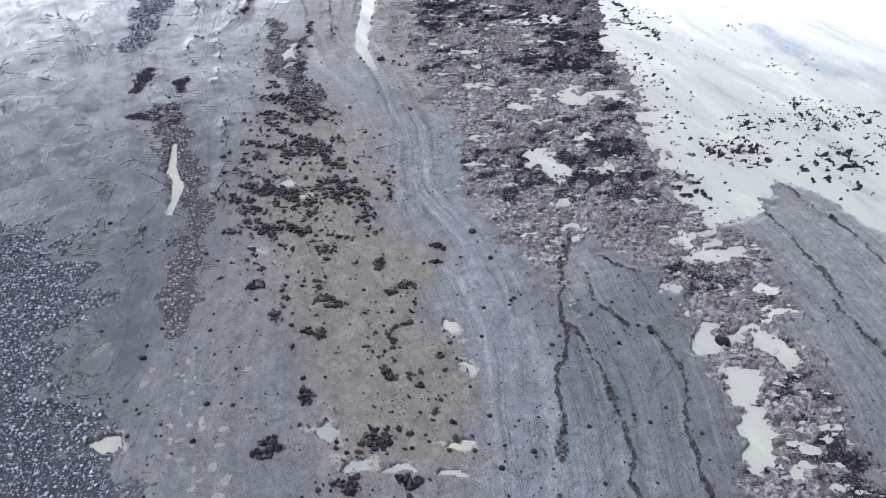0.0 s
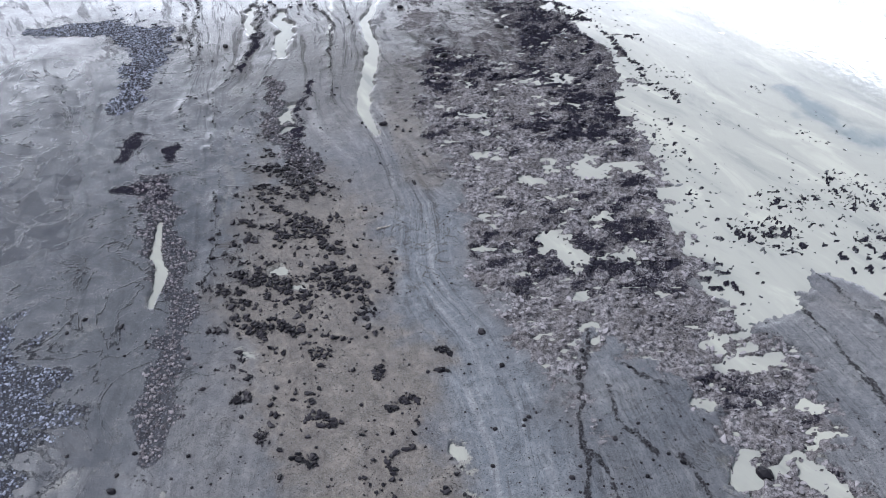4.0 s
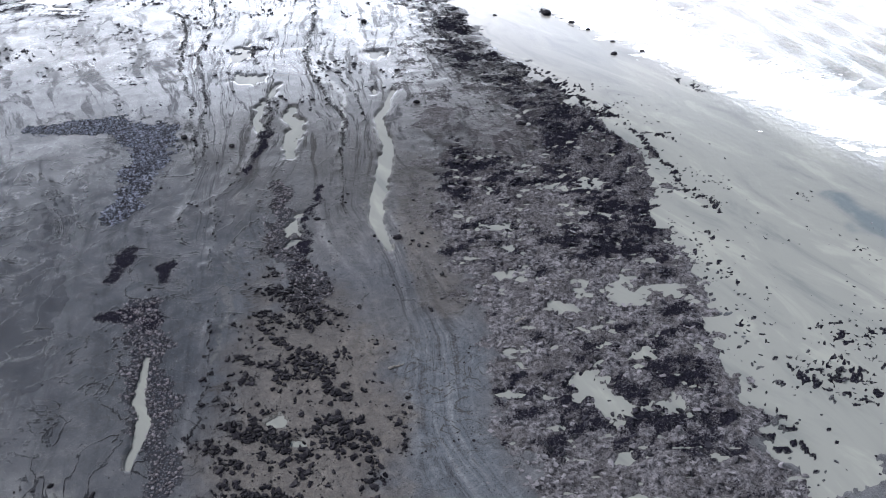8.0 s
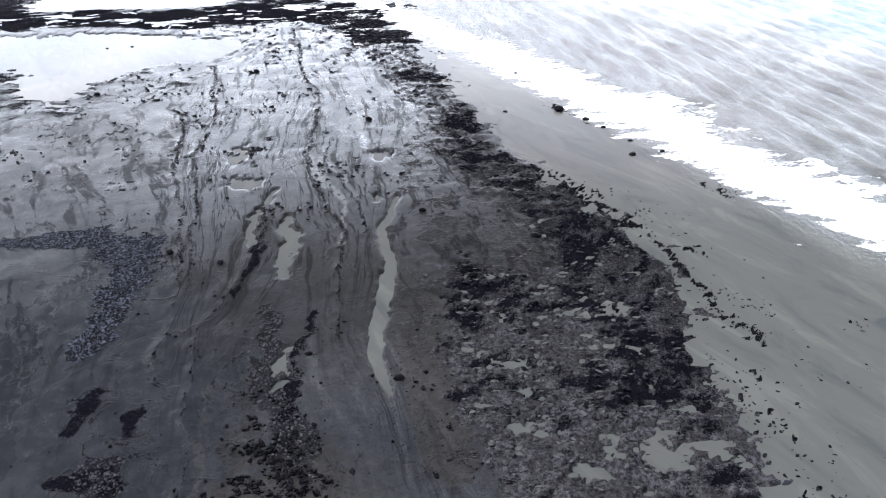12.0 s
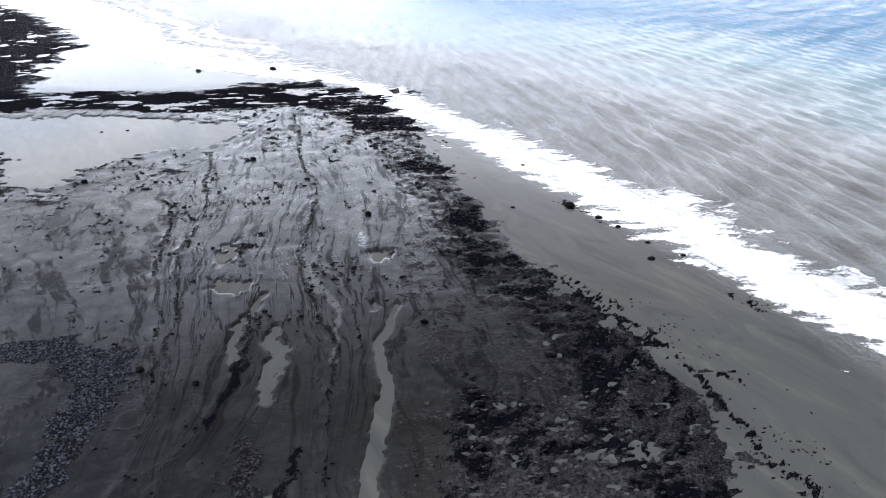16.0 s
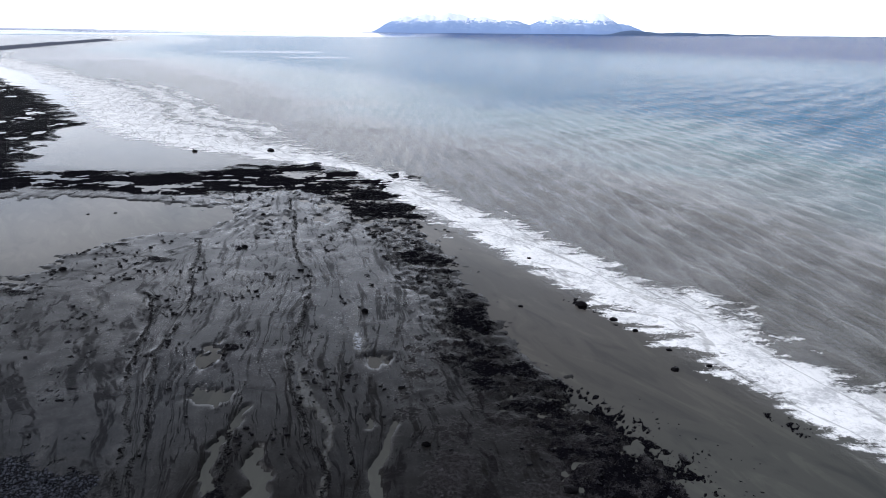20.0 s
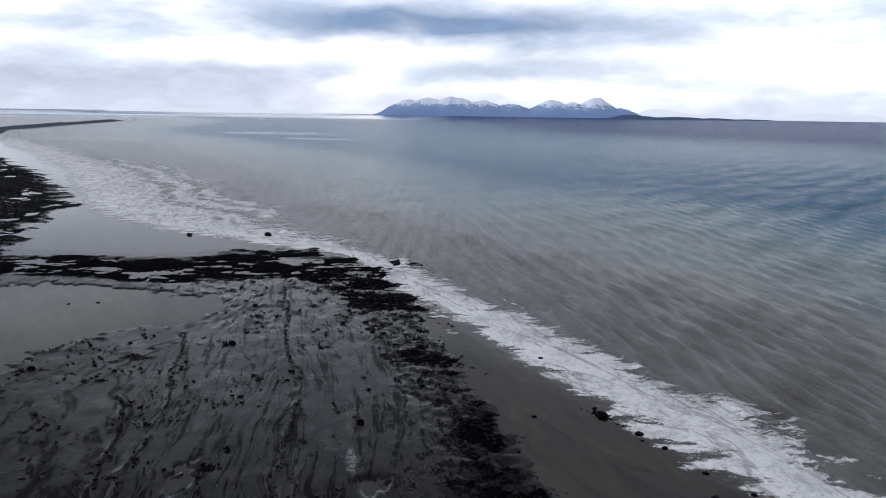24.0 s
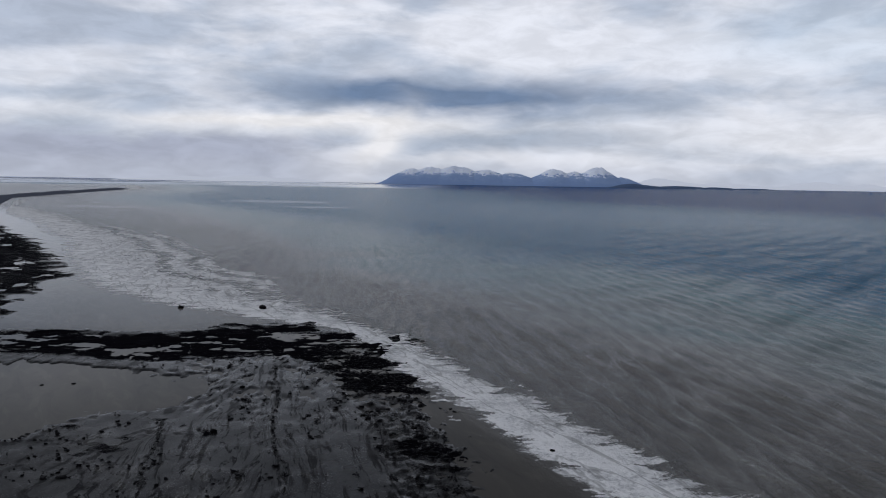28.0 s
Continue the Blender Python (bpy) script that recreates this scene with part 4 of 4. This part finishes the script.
def sheet(name, xs, ys, zs, material_used):
    """A mesh from a grid of places."""
    rows, cols = xs.shape
    mesh = bpy.data.meshes.new(name)
    mesh.vertices.add(rows * cols)
    mesh.vertices.foreach_set("co", np.stack([xs, ys, zs], -1).astype(np.float32).ravel())
    i = (np.arange(rows - 1)[:, None] * cols + np.arange(cols - 1)[None, :]).ravel()
    quads = np.stack([i, i + 1, i + cols + 1, i + cols], -1).astype(np.int32)
    mesh.loops.add(quads.size)
    mesh.loops.foreach_set("vertex_index", quads.ravel())
    mesh.polygons.add(len(quads))
    mesh.polygons.foreach_set("loop_start", np.arange(0, quads.size, 4, dtype=np.int32))
    mesh.polygons.foreach_set("use_smooth", np.ones(len(quads), bool))
    mesh.update(calc_edges=True)
    mesh.materials.append(material_used)
    return new(name, mesh)


def store(ob, name, r, g, b, a):
    layer = ob.data.attributes.new(name, "FLOAT_COLOR", "POINT")
    layer.data.foreach_set("color", np.stack([np.broadcast_to(v, r.shape) for v in (r, g, b, a)], -1).astype(np.float32).ravel())


def fan(columns, growth, start, end, wide):
    """A grid that widens with distance, with coarse margins out to the horizon all round."""
    near = np.exp(np.arange(0, math.log((end + 20) / (start + 20)), growth)) * (start + 20) - 20
    north = np.concatenate([[-4900, -1500, -400, -100, -20, 5], near, np.geomspace(near[-1] * 1.03, 4950, 40)])
    core = np.linspace(-1, 1, columns)
    edge = np.array([1.05, 1.15, 1.4, 2.0, 3.5, 8.0])
    u = np.concatenate([-edge[::-1], core, edge])
    half = 20 + wide * np.maximum(north, 0)
    xs = u[None, :] * half[:, None]
    ys = np.repeat(north[:, None], len(u), 1)
    xs[:, 0], xs[:, -1] = np.minimum(xs[:, 0], -4950), np.maximum(xs[:, -1], 4950)
    xs = np.clip(xs, -4950, 4950)
    return xs, ys


# ---- ground: one sheet from underfoot to the horizon ----
gx, gy = fan(640, 0.0042, 16, 760, 0.64)
land = cover(gx, gy)
gz = np.where((gy > 780) | (np.abs(gx) > 900), np.minimum(land["height"], -2.0), land["height"])
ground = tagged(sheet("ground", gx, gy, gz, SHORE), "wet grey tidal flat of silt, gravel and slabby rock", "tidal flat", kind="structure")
store(ground, "cover", land["tan"], land["gravel"], land["rubble"], land["weed"])
store(ground, "marks", land["brown"], land["ridge_gap"] / 4, land["streaky"], 1.0)
layer = ground.data.attributes.new("flow", "FLOAT", "POINT")
layer.data.foreach_set("value", land["flow"].astype(np.float32).ravel())
store(ground, "film", land["streak"], land["wet"], land["pale"], land["blue"])

# ---- sea: one sheet at tide level, which also fills every hollow of the flat ----
sx, sy = fan(560, 0.0046, 16, 1500, 0.66)


def wave_height(x, y, off):
    """Wind waves that run in towards the shore."""
    run, side = 0.984 * x + 0.178 * y, -0.178 * x + 0.984 * y
    warp = 2.2 * fbm(x / 55, y / 80, 61, 3)
    z = 0
    for length, size, power, turn, seed in ((8.6, 0.50, 3.2, 0.04, 63), (7.1, 0.34, 3.0, -0.16, 65), (4.4, 0.22, 2.4, 0.14, 67), (2.7, 0.10, 2.0, -0.05, 71)):
        crest = 0.5 + 0.5 * np.sin(2 * math.pi * (run + turn * side + warp + 0.9 * fbm(run / 15, side / 24, seed, 3)) / length)
        z = z + size * (crest ** power - 0.3) * (0.55 + 0.7 * value_noise(run / 16, side / 28, seed + 1))
    return z * ease(off, -2, 22) * ease(y, 1300, 500)


surf_line = line_distance(sx, sy, SURF)
seaward = area(sx, sy, SURF + [(4950, -60), (4950, 4950), (-4950, 4950), (-4950, 2900)])
off = np.where(seaward > 0, surf_line, -surf_line)
open_water = area(sx, sy, WATER)
sz = wave_height(sx, sy, off)
foam_noise = fbm(sx / 9, sy / 9, 81, 4, 0.6)
width = 9.0 + 4.5 * fbm(sx / 25, sy / 25, 83, 2) + 14 * ease(sy, 330, 420)
foam = 1.02 - np.where(off > 2.0, off - 2.0, 1.5 * (2.0 - off)) / width * 0.55
foam = np.where(off > 0, np.maximum(foam, 0.55 * ease(foam_noise, 0.25, 0.9) * ease(off, 30, 8)), foam)
foam = np.maximum(foam, 0.78 * ease(fbm((sx + sy) / 5, (sy - sx) / 11, 85, 4, 0.65), 0.08, 0.9) * ease(off, -24, -5) * ease(off, 26, 8) * ease(sy, 90, 120))
rollers = 0.5 + 0.5 * np.sin(2 * math.pi * (off + 9 * fbm(sx / 50, sy / 50, 87, 3)) / 19)
foam = np.maximum(foam, (0.34 + 0.66 * rollers ** 1.5) * ease(off, -6, 4) * ease(off, 85, 40) * ease(sx, -75, -120) * ease(sy, 335, 390) * ease(sy, 900, 600))
foam = np.clip(foam, 0, 1.1) * ease(open_water, 0.5, 4)
sz = sz + 0.22 * ease(foam, 0.45, 0.9) * (0.5 + 0.5 * foam_noise)
plume = off - 0.30 * np.maximum(-sx, 0) * ease(sy, 1800, 500)
depth = np.clip(0.5 * ease(plume, -10, 120) + 0.5 * ease(plume, 80, 330), 0, 1) * np.maximum(ease(off, -30, 20), ease(sy, 900, 1400))
# values above 0.8 mark the far band that gets the painted cloud reflection
depth = depth * (0.8 + 0.2 * ease(off, 600, 1500))
depth = np.maximum(depth, 0.14 * ease(sy, 110, 200))
calm = ease(fbm(sx / 500, sy / 260, 95, 3), -0.7, 0.2) * ease(sy, 2400, 3300) * ease(sx, -60, -300)
calm = np.maximum(calm, 0.35 * ease(blobs(sx, sy, [(-370, 1450, 150, 70), (-560, 1150, 120, 40), (-250, 1250, 90, 30)]), 0, 0.6))
swell = np.clip(np.maximum(ease(off, -14, 16), ease(sy, 900, 1400)) + 0.03 * ease(open_water, 0, 12), 0, 1)
sea = tagged(sheet("sea", sx, sy, sz, SEA), "silty grey to blue-green sea with white surf along the shore", "sea", kind="structure")
store(sea, "water", depth, foam, calm, swell)
# clearer, deeper water between the milky shallows and the surf
clear = band(sx + 2.5 * foam_noise, sy + 2.5 * foam_noise, [(50, 112, 2.0), (55, 102, 4.5), (62, 91, 5.5), (72, 78, 6.5), (84, 62, 7.0)])
layer = sea.data.attributes.new("clear", "FLOAT", "POINT")
layer.data.foreach_set("value", ease(clear + 0.5 * fbm(sx / 4, sy / 4, 97, 4, 0.6), 0.0, 0.8).astype(np.float32).ravel())

# ---- far land ----
def far_range(name, label, x0, x1, north, peaks, material_used, seed, deep=260.0):
    """A mountain range: peaks are (east, height, half width); its foot lies below the sea."""
    cols, rows = int((x1 - x0) / 7), 26
    xs, vs = np.meshgrid(np.linspace(x0, x1, cols), np.linspace(0, 1, rows))
    ridge = np.zeros_like(xs)
    for px, ph, pw in peaks:
        ridge = np.maximum(ridge, ph * np.exp(-(np.abs(xs - px) / (0.62 * pw)) ** 1.6))
    ridge = ridge * (1 + 0.10 * fbm(xs / 120, 0 * xs, seed, 3, 0.5) + 0.05 * fbm(xs / 28, 0 * xs, seed + 5, 4, 0.6)) * ease(xs, x0, x0 + 150) * ease(xs, x1, x1 - 40)
    folds = 0.22 * np.abs(fbm(xs / 120, vs * 5, seed + 1, 5, 0.55))
    zs = ridge * np.clip(np.sin(vs * math.pi * 0.62) / math.sin(math.pi * 0.5), 0, 1) * (1 - folds * np.sin(vs * math.pi)) - 3.0
    ys = north + deep * vs
    return tagged(sheet(name, xs, ys, zs, material_used), label, "mountain range")


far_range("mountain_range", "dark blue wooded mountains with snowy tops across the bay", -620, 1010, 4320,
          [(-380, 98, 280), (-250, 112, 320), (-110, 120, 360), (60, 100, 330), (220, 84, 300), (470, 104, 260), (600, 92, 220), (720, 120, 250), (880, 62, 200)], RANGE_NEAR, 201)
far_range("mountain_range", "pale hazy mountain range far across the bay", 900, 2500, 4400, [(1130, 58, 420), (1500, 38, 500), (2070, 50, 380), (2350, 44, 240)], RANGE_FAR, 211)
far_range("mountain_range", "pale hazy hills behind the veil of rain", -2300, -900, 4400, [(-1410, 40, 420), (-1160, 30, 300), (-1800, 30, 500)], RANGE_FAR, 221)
for x0, x1, north, tall in ((330, 450, 4150, 15), (690, 1330, 4200, 26), (1180, 1720, 4260, 14)):
    mid = (x0 + x1) / 2
    far_range("island", "low dark wooded island off the mountains", x0, x1, north, [(mid - 0.2 * (x1 - x0), tall, 0.5 * (x1 - x0)), (mid + 0.2 * (x1 - x0), tall * 0.7, 0.6 * (x1 - x0))], ISLAND, 230 + x0, 60)["category"] = "island"
bank = [(-1010, 2250), (-935, 1830), (-850, 1400), (-700, 1130), (-640, 1040)]
bs, bv = np.meshgrid(np.linspace(0, 1, 160), np.linspace(-1, 1, 9))
bx = np.interp(bs, np.linspace(0, 1, 5), [p[0] for p in bank])
by = np.interp(bs, np.linspace(0, 1, 5), [p[1] for p in bank])
bz = (1 - bv ** 2) * (5.0 + 1.6 * fbm(bs * 30, bv, 241, 4)) * ease(bs, 0, 0.08) - 0.8
tagged(sheet("spit", bx - 26 + 34 * bv, by, bz, SPIT), "long low dark spit of land across the water", "spit", kind="structure")


# ---- stones, slabs and weed ----
def lump(seed, detail, flat, jag):
    """A rough stone about 1 m across, with flat facets."""
    bm = bmesh.new()
    bmesh.ops.create_icosphere(bm, subdivisions=detail, radius=0.5)
    rng = random.Random(seed)
    for v in bm.verts:
        v.co *= 1 + jag * (rng.random() - 0.5)
        v.co.z *= flat * (1 if v.co.z > 0 else 0.7)
    bm.verts.index_update()
    co = np.array([v.co[:] for v in bm.verts])
    tri = np.array([[v.index for v in f.verts] for f in bm.faces])
    bm.free()
    return co, tri


def shard(seed, flat):
    """An angular broken stone about 1 m across: the hull of a few corners."""
    rng = random.Random(seed)
    bm = bmesh.new()
    for k in range(13):
        a, r = rng.uniform(0, 2 * math.pi), rng.uniform(0.3, 0.55)
        bm.verts.new((r * math.cos(a), r * math.sin(a), flat * rng.uniform(-0.3, 0.5)))
    hull = bmesh.ops.convex_hull(bm, input=bm.verts)
    bmesh.ops.delete(bm, geom=[g for g in hull["geom_interior"] if isinstance(g, bmesh.types.BMVert)], context="VERTS")
    bmesh.ops.triangulate(bm, faces=bm.faces)
    bmesh.ops.recalc_face_normals(bm, faces=bm.faces)
    bm.verts.index_update()
    co = np.array([v.co[:] for v in bm.verts])
    tri = np.array([[v.index for v in f.verts] for f in bm.faces])
    bm.free()
    return co, tri


def mesh_of(name, co, tri, material_used, smooth=False):
    mesh = bpy.data.meshes.new(name)
    mesh.vertices.add(len(co))
    mesh.vertices.foreach_set("co", co.astype(np.float32).ravel())
    mesh.loops.add(tri.size)
    mesh.loops.foreach_set("vertex_index", tri.astype(np.int32).ravel())
    mesh.polygons.add(len(tri))
    mesh.polygons.foreach_set("loop_start", np.arange(0, tri.size, 3, dtype=np.int32))
    mesh.polygons.foreach_set("use_smooth", np.full(len(tri), smooth))
    mesh.update(calc_edges=True)
    mesh.materials.append(material_used)
    return mesh


def sow(rng, count, box, chance):
    """Random places in a box, kept by chance(cover); with the ground's height."""
    x, y = rng.uniform(box[0], box[1], count), rng.uniform(box[2], box[3], count)
    c = cover(x, y)
    keep = rng.random(count) < chance(c, x, y)
    return x[keep], y[keep], c["height"][keep]


def heap(name, label, category, spots, sizes, protos, material_used, rng, stretch=(1.0, 1.0), sink=0.25, turn=math.pi, smooth=False):
    """Many stones joined into one object."""
    x, y, z = spots
    pick = rng.integers(0, len(protos), len(x))
    ang = rng.uniform(-turn, turn, len(x))
    lean = rng.normal(0, 0.16, (len(x), 2))
    long = rng.uniform(*stretch, len(x))
    cos, tris, base = [], [], 0
    for k, (co, tri) in enumerate(protos):
        sel = np.where(pick == k)[0]
        if not len(sel):
            continue
        p = co[None] * sizes[sel][:, None, None]
        px, py, pz = p[..., 0] * long[sel][:, None], p[..., 1], p[..., 2]
        ca, sa = np.cos(ang[sel])[:, None], np.sin(ang[sel])[:, None]
        qx, qy = px * ca - py * sa, px * sa + py * ca
        qz = pz + qx * lean[sel, 0][:, None] + qy * lean[sel, 1][:, None]
        low = pz.min(1)
        at = np.stack([qx + x[sel][:, None], qy + y[sel][:, None], qz + (z[sel] - low * (1 - sink) * 0.6)[:, None]], -1)
        cos.append(at.reshape(-1, 3))
        tris.append((tri[None] + (base + np.arange(len(sel))[:, None, None] * len(co))).reshape(-1, 3))
        base += len(sel) * len(co)
    return tagged(new(name, mesh_of(name, np.concatenate(cos), np.concatenate(tris), material_used, smooth)), label, category, kind="stuff")


RNG = np.random.default_rng(7)
PEBBLES = [lump(s, 1, 0.62, 0.35) for s in range(5)]
BLOCKS = [shard(20 + s, 0.75) for s in range(8)]
FLAKES = [shard(40 + s, 0.40) for s in range(8)]
TUFTS = [lump(60 + s, 2, 0.42, 0.5) for s in range(5)]


def sized(spots, low, high, power=2.0):
    return low + (high - low) * RNG.random(len(spots[0])) ** power


def grow(n_points, box, chance):
    return sow(RNG, n_points, box, chance)


spots = grow(46000, (-62, -20, 14, 70), lambda c, x, y: 0.85 * (c["grey_gravel"] > 0.45) * (x > -20 - 0.75 * y - 6))
heap("gravel", "blue-grey loose beach gravel on the silt", "gravel", spots, sized(spots, 0.10, 0.34, 3), PEBBLES, PEBBLE, RNG)
spots = grow(42000, (-42, -14, 42, 120), lambda c, x, y: 0.9 * c["brown_gravel"])
heap("gravel", "brown-purple gravel banked along the silt", "gravel", spots, sized(spots, 0.10, 0.40, 3.5), PEBBLES, BROWN_PEBBLE, RNG)
spots = grow(30000, (-78, -42, 100, 142), lambda c, x, y: 0.9 * c["shelf_gravel"] ** 1.5)
heap("gravel", "pale and dark gravel bank beside a wet hollow", "gravel", spots, sized(spots, 0.12, 0.42, 3.5), PEBBLES, PEBBLE, RNG)
spots = grow(95000, (-28, 1, 28, 102), lambda c, x, y: np.clip(0.9 * c["dark_field"] ** 1.5 + 0.10 * (c["tan"] > 0.4) * ease(fbm(x / 3, y / 4, 92, 4, 0.7), 0.0, 0.7), 0, 1))
heap("cobbles", "clusters of dark weed-grown cobbles on tan silt", "cobbles", spots, sized(spots, 0.08, 0.62, 3.8), BLOCKS, BOULDER, RNG, (1.0, 1.7), 0.3)
spots = grow(30000, (-12, 40, 22, 196), lambda c, x, y: (0.5 * c["slabs"] + 0.12 * c["rubble"]) * (1 - 0.9 * c["fringe"]) * (1 - ease(c["weed"], 0.35, 0.6)) * (c["height"] > -0.1))
heap("rubble", "grey-brown slabby rock rubble between milky pools", "rubble", spots, sized(spots, 0.10, 0.55, 2.6), FLAKES + BLOCKS + BLOCKS, SLAB, RNG, (1.0, 2.0), 0.4, 0.9)
spots = grow(60000, (-50, 40, 22, 310), lambda c, x, y: np.clip(0.85 * ease(c["weed"], 0.3, 0.8) * c["slabs"] + 0.9 * c["fringe"] * ease(c["weed"], 0.35, 0.8), 0, 1) * (c["height"] > -0.12))
heap("seaweed", "dark brown seaweed and mussels on shore rocks", "seaweed", spots, sized(spots, 0.12, 0.5, 2.2) * (1 + 0.003 * spots[1]), FLAKES + BLOCKS, WEED, RNG, (1.0, 1.8), 0.4)
spots = grow(60000, (20, 66, 60, 205), lambda c, x, y: 0.55 * c["shoal"] * (c["height"] > -0.17))
heap("seaweed", "dark weedy shoals standing out of milky water", "seaweed", spots, sized(spots, 0.10, 0.42, 2.5), BLOCKS, WEED, RNG, (1.0, 1.6), 0.2)
spots = grow(42000, (22, 75, 52, 205), lambda c, x, y: (c["height"] > -1.2) * (c["height"] < 0.0) * np.clip(0.03 + 0.55 * ease(fbm(x / 7, y / 9, 94, 4, 0.65), 0.12, 0.8), 0, 1) * ease(x + 0.55 * y, 118, 100))
spots = (spots[0], spots[1], np.maximum(spots[2], -0.08))
heap("stones", "small dark stones breaking the surface of milky shallows", "stones", spots, sized(spots, 0.10, 0.46, 3.0), BLOCKS, WEED, RNG, (1.0, 1.7), 0.2)
spots = grow(60000, (-85, 46, 20, 290), lambda c, x, y: 0.35 * ease(c["lines"], 0.35, 0.9))
heap("cobbles", "dark cobbles strung along low rock ledges", "cobbles", spots, sized(spots, 0.10, 0.42, 2.5) * (1 + 0.003 * spots[1]), BLOCKS, BOULDER, RNG, (1.0, 1.6), 0.3)


spots = grow(26000, (-46, 36, 22, 150), lambda c, x, y: (c["height"] > 0.02) * (c["rubble"] < 0.4) * np.clip(0.12 + 0.9 * ease(fbm(x / 6, y / 6, 91, 4, 0.6), 0.1, 0.8), 0, 1) * np.where(y < 62, 0.8, 0.5))
heap("pebbles", "dark pebbles strewn over grey silt", "pebbles", spots, sized(spots, 0.07, 0.30, 3), PEBBLES, BOULDER, RNG)


spots = grow(26000, (-100, 8, 140, 300), lambda c, x, y: (c["height"] > 0.02) * (c["rubble"] < 0.5) * 0.45 * ease(fbm(x / 7, y / 9, 93, 5, 0.7), 0.18, 0.75))
heap("stones", "dark weedy stones strewn over streaked silt", "stones", spots, sized(spots, 0.18, 0.75, 3) * (0.6 + 0.003 * spots[1]), BLOCKS, WEED, RNG, (1.0, 2.0), 0.4, 0.6)


# ---- single boulders and stones ----
def stone_meshes(name, protos, material_used):
    return [mesh_of(name, co, tri, material_used) for co, tri in protos]


def single(name, mesh, x, y, z, size, long, label, category, group="", parent=None):
    ob = new(name, mesh)
    ob.matrix_world = pose(x, y, z + 0.10 * size, random.uniform(-9, 9), random.uniform(-9, 9), random.uniform(0, 360)) @ Matrix.Diagonal((size * long, size, size, 1))
    if parent is not None:
        ob.parent = parent
        return ob
    return tagged(ob, label, category, group)


boulder_meshes = stone_meshes("boulder", [lump(80 + s, 2, 0.75, 0.28) for s in range(5)], BOULDER)
PLACES = [(-23, 190, 1.3), (5.4, 154, 1.2), (9, 135, 1.5), (-9, 101, 1.1), (-0.6, 123.5, 1.0), (-8.7, 144, 1.0), (19, 196, 2.2), (30, 168.5, 1.3), (7, 195, 0.9), (-58, 230, 1.4), (-88, 370, 3.2), 
          (-93, 211, 1.3), (3.1, 60.7, 0.75), (-26.6, 43.3, 0.6), (-45.5, 130, 1.1), (-20, 105.4, 0.8), (-12.5, 71, 0.6), (-37, 127, 0.9), (24, 189, 1.4), (27, 184, 1.0), (31, 176, 0.9), 
          (-62, 262, 1.2), (-105, 262, 0.9), (-112, 260, 0.8), (36, 170, 0.9), (25.2, 45, 1.2), (11, 226, 1.0), (-120, 368, 2.2)]
px, py = np.array([p[0] for p in PLACES], float), np.array([p[1] for p in PLACES], float)
pz = cover(px, py)["height"]
for k, (x, y, size) in enumerate(PLACES):
    single("boulder", boulder_meshes[k % 5], x, y, max(pz[k], -0.1), size, 1.2, "dark wet rounded boulder alone on the tidal flat", "boulder", "boulders on the flat")
spots = grow(5200, (-45, 34, 24, 130), lambda c, x, y: 0.10 * (c["height"] > 0.05) * (c["gravel"] < 0.3) * (c["rubble"] < 0.3) * (1.0 + 3.0 * (y < 62)))
for k in range(min(len(spots[0]), 290)):
    single("stone", boulder_meshes[k % 5], spots[0][k], spots[1][k], spots[2][k], 0.16 + 0.34 * random.random() ** 2, 1.15, "small dark stone lying on smooth grey silt", "stone", "stones on the silt")

slab_meshes = stone_meshes("slab", [shard(120 + s, 0.42) for s in range(6)], SLAB)
spots = grow(2400, (0, 36, 26, 104), lambda c, x, y: c["slabs"] * (c["height"] > 0.0))
for k in range(min(len(spots[0]), 290)):
    single("slab", slab_meshes[k % 6], spots[0][k], spots[1][k], spots[2][k] - 0.05, random.uniform(0.28, 0.65), random.uniform(1.2, 2.0), "", "", parent=ground)


def driftwood(x, y, z, length, turn):
    """A bleached log: a crooked tapering trunk and a stub of a branch."""
    log = new("driftwood")
    log.matrix_world = pose(x, y, z, 0, 0, turn)
    for name, ends, thick in (("trunk", ((0, 0, 0.09), (0.35 * length, 0.05, 0.13), (0.7 * length, -0.04, 0.12), (length, 0.08, 0.10)), 0.13), ("branch", ((0.6 * length, 0, 0.12), (0.75 * length, 0.25, 0.20), (0.85 * length, 0.42, 0.24)), 0.06)):
        bm = bmesh.new()
        rings = []
        for k, p in enumerate(ends):
            r = thick * (1 - 0.2 * k)
            rings.append([bm.verts.new((p[0], p[1] + r * math.cos(a * math.pi / 4), max(p[2] + r * math.sin(a * math.pi / 4), 0.0))) for a in range(8)])
        for ra, rb in zip(rings, rings[1:]):
            for a in range(8):
                bm.faces.new((ra[a], ra[(a + 1) % 8], rb[(a + 1) % 8], rb[a]))
        bm.faces.new(rings[0][::-1])
        bm.faces.new(rings[-1])
        mesh = bpy.data.meshes.new(name)
        bm.to_mesh(mesh)
        bm.free()
        mesh.materials.append(DRIFTWOOD)
        piece = new(name, mesh)
        piece.parent = log
    return tagged(log, "short bleached driftwood log on wet silt", "driftwood", "driftwood logs")


for x, y, length, turn in ((-8.2, 77, 1.6, 20), (5, 84, 1.5, 35), (8.6, 91, 2.4, 12)):
    driftwood(x, y, float(cover(np.array([x]), np.array([y]))["height"][0]) + 0.02, length, turn)
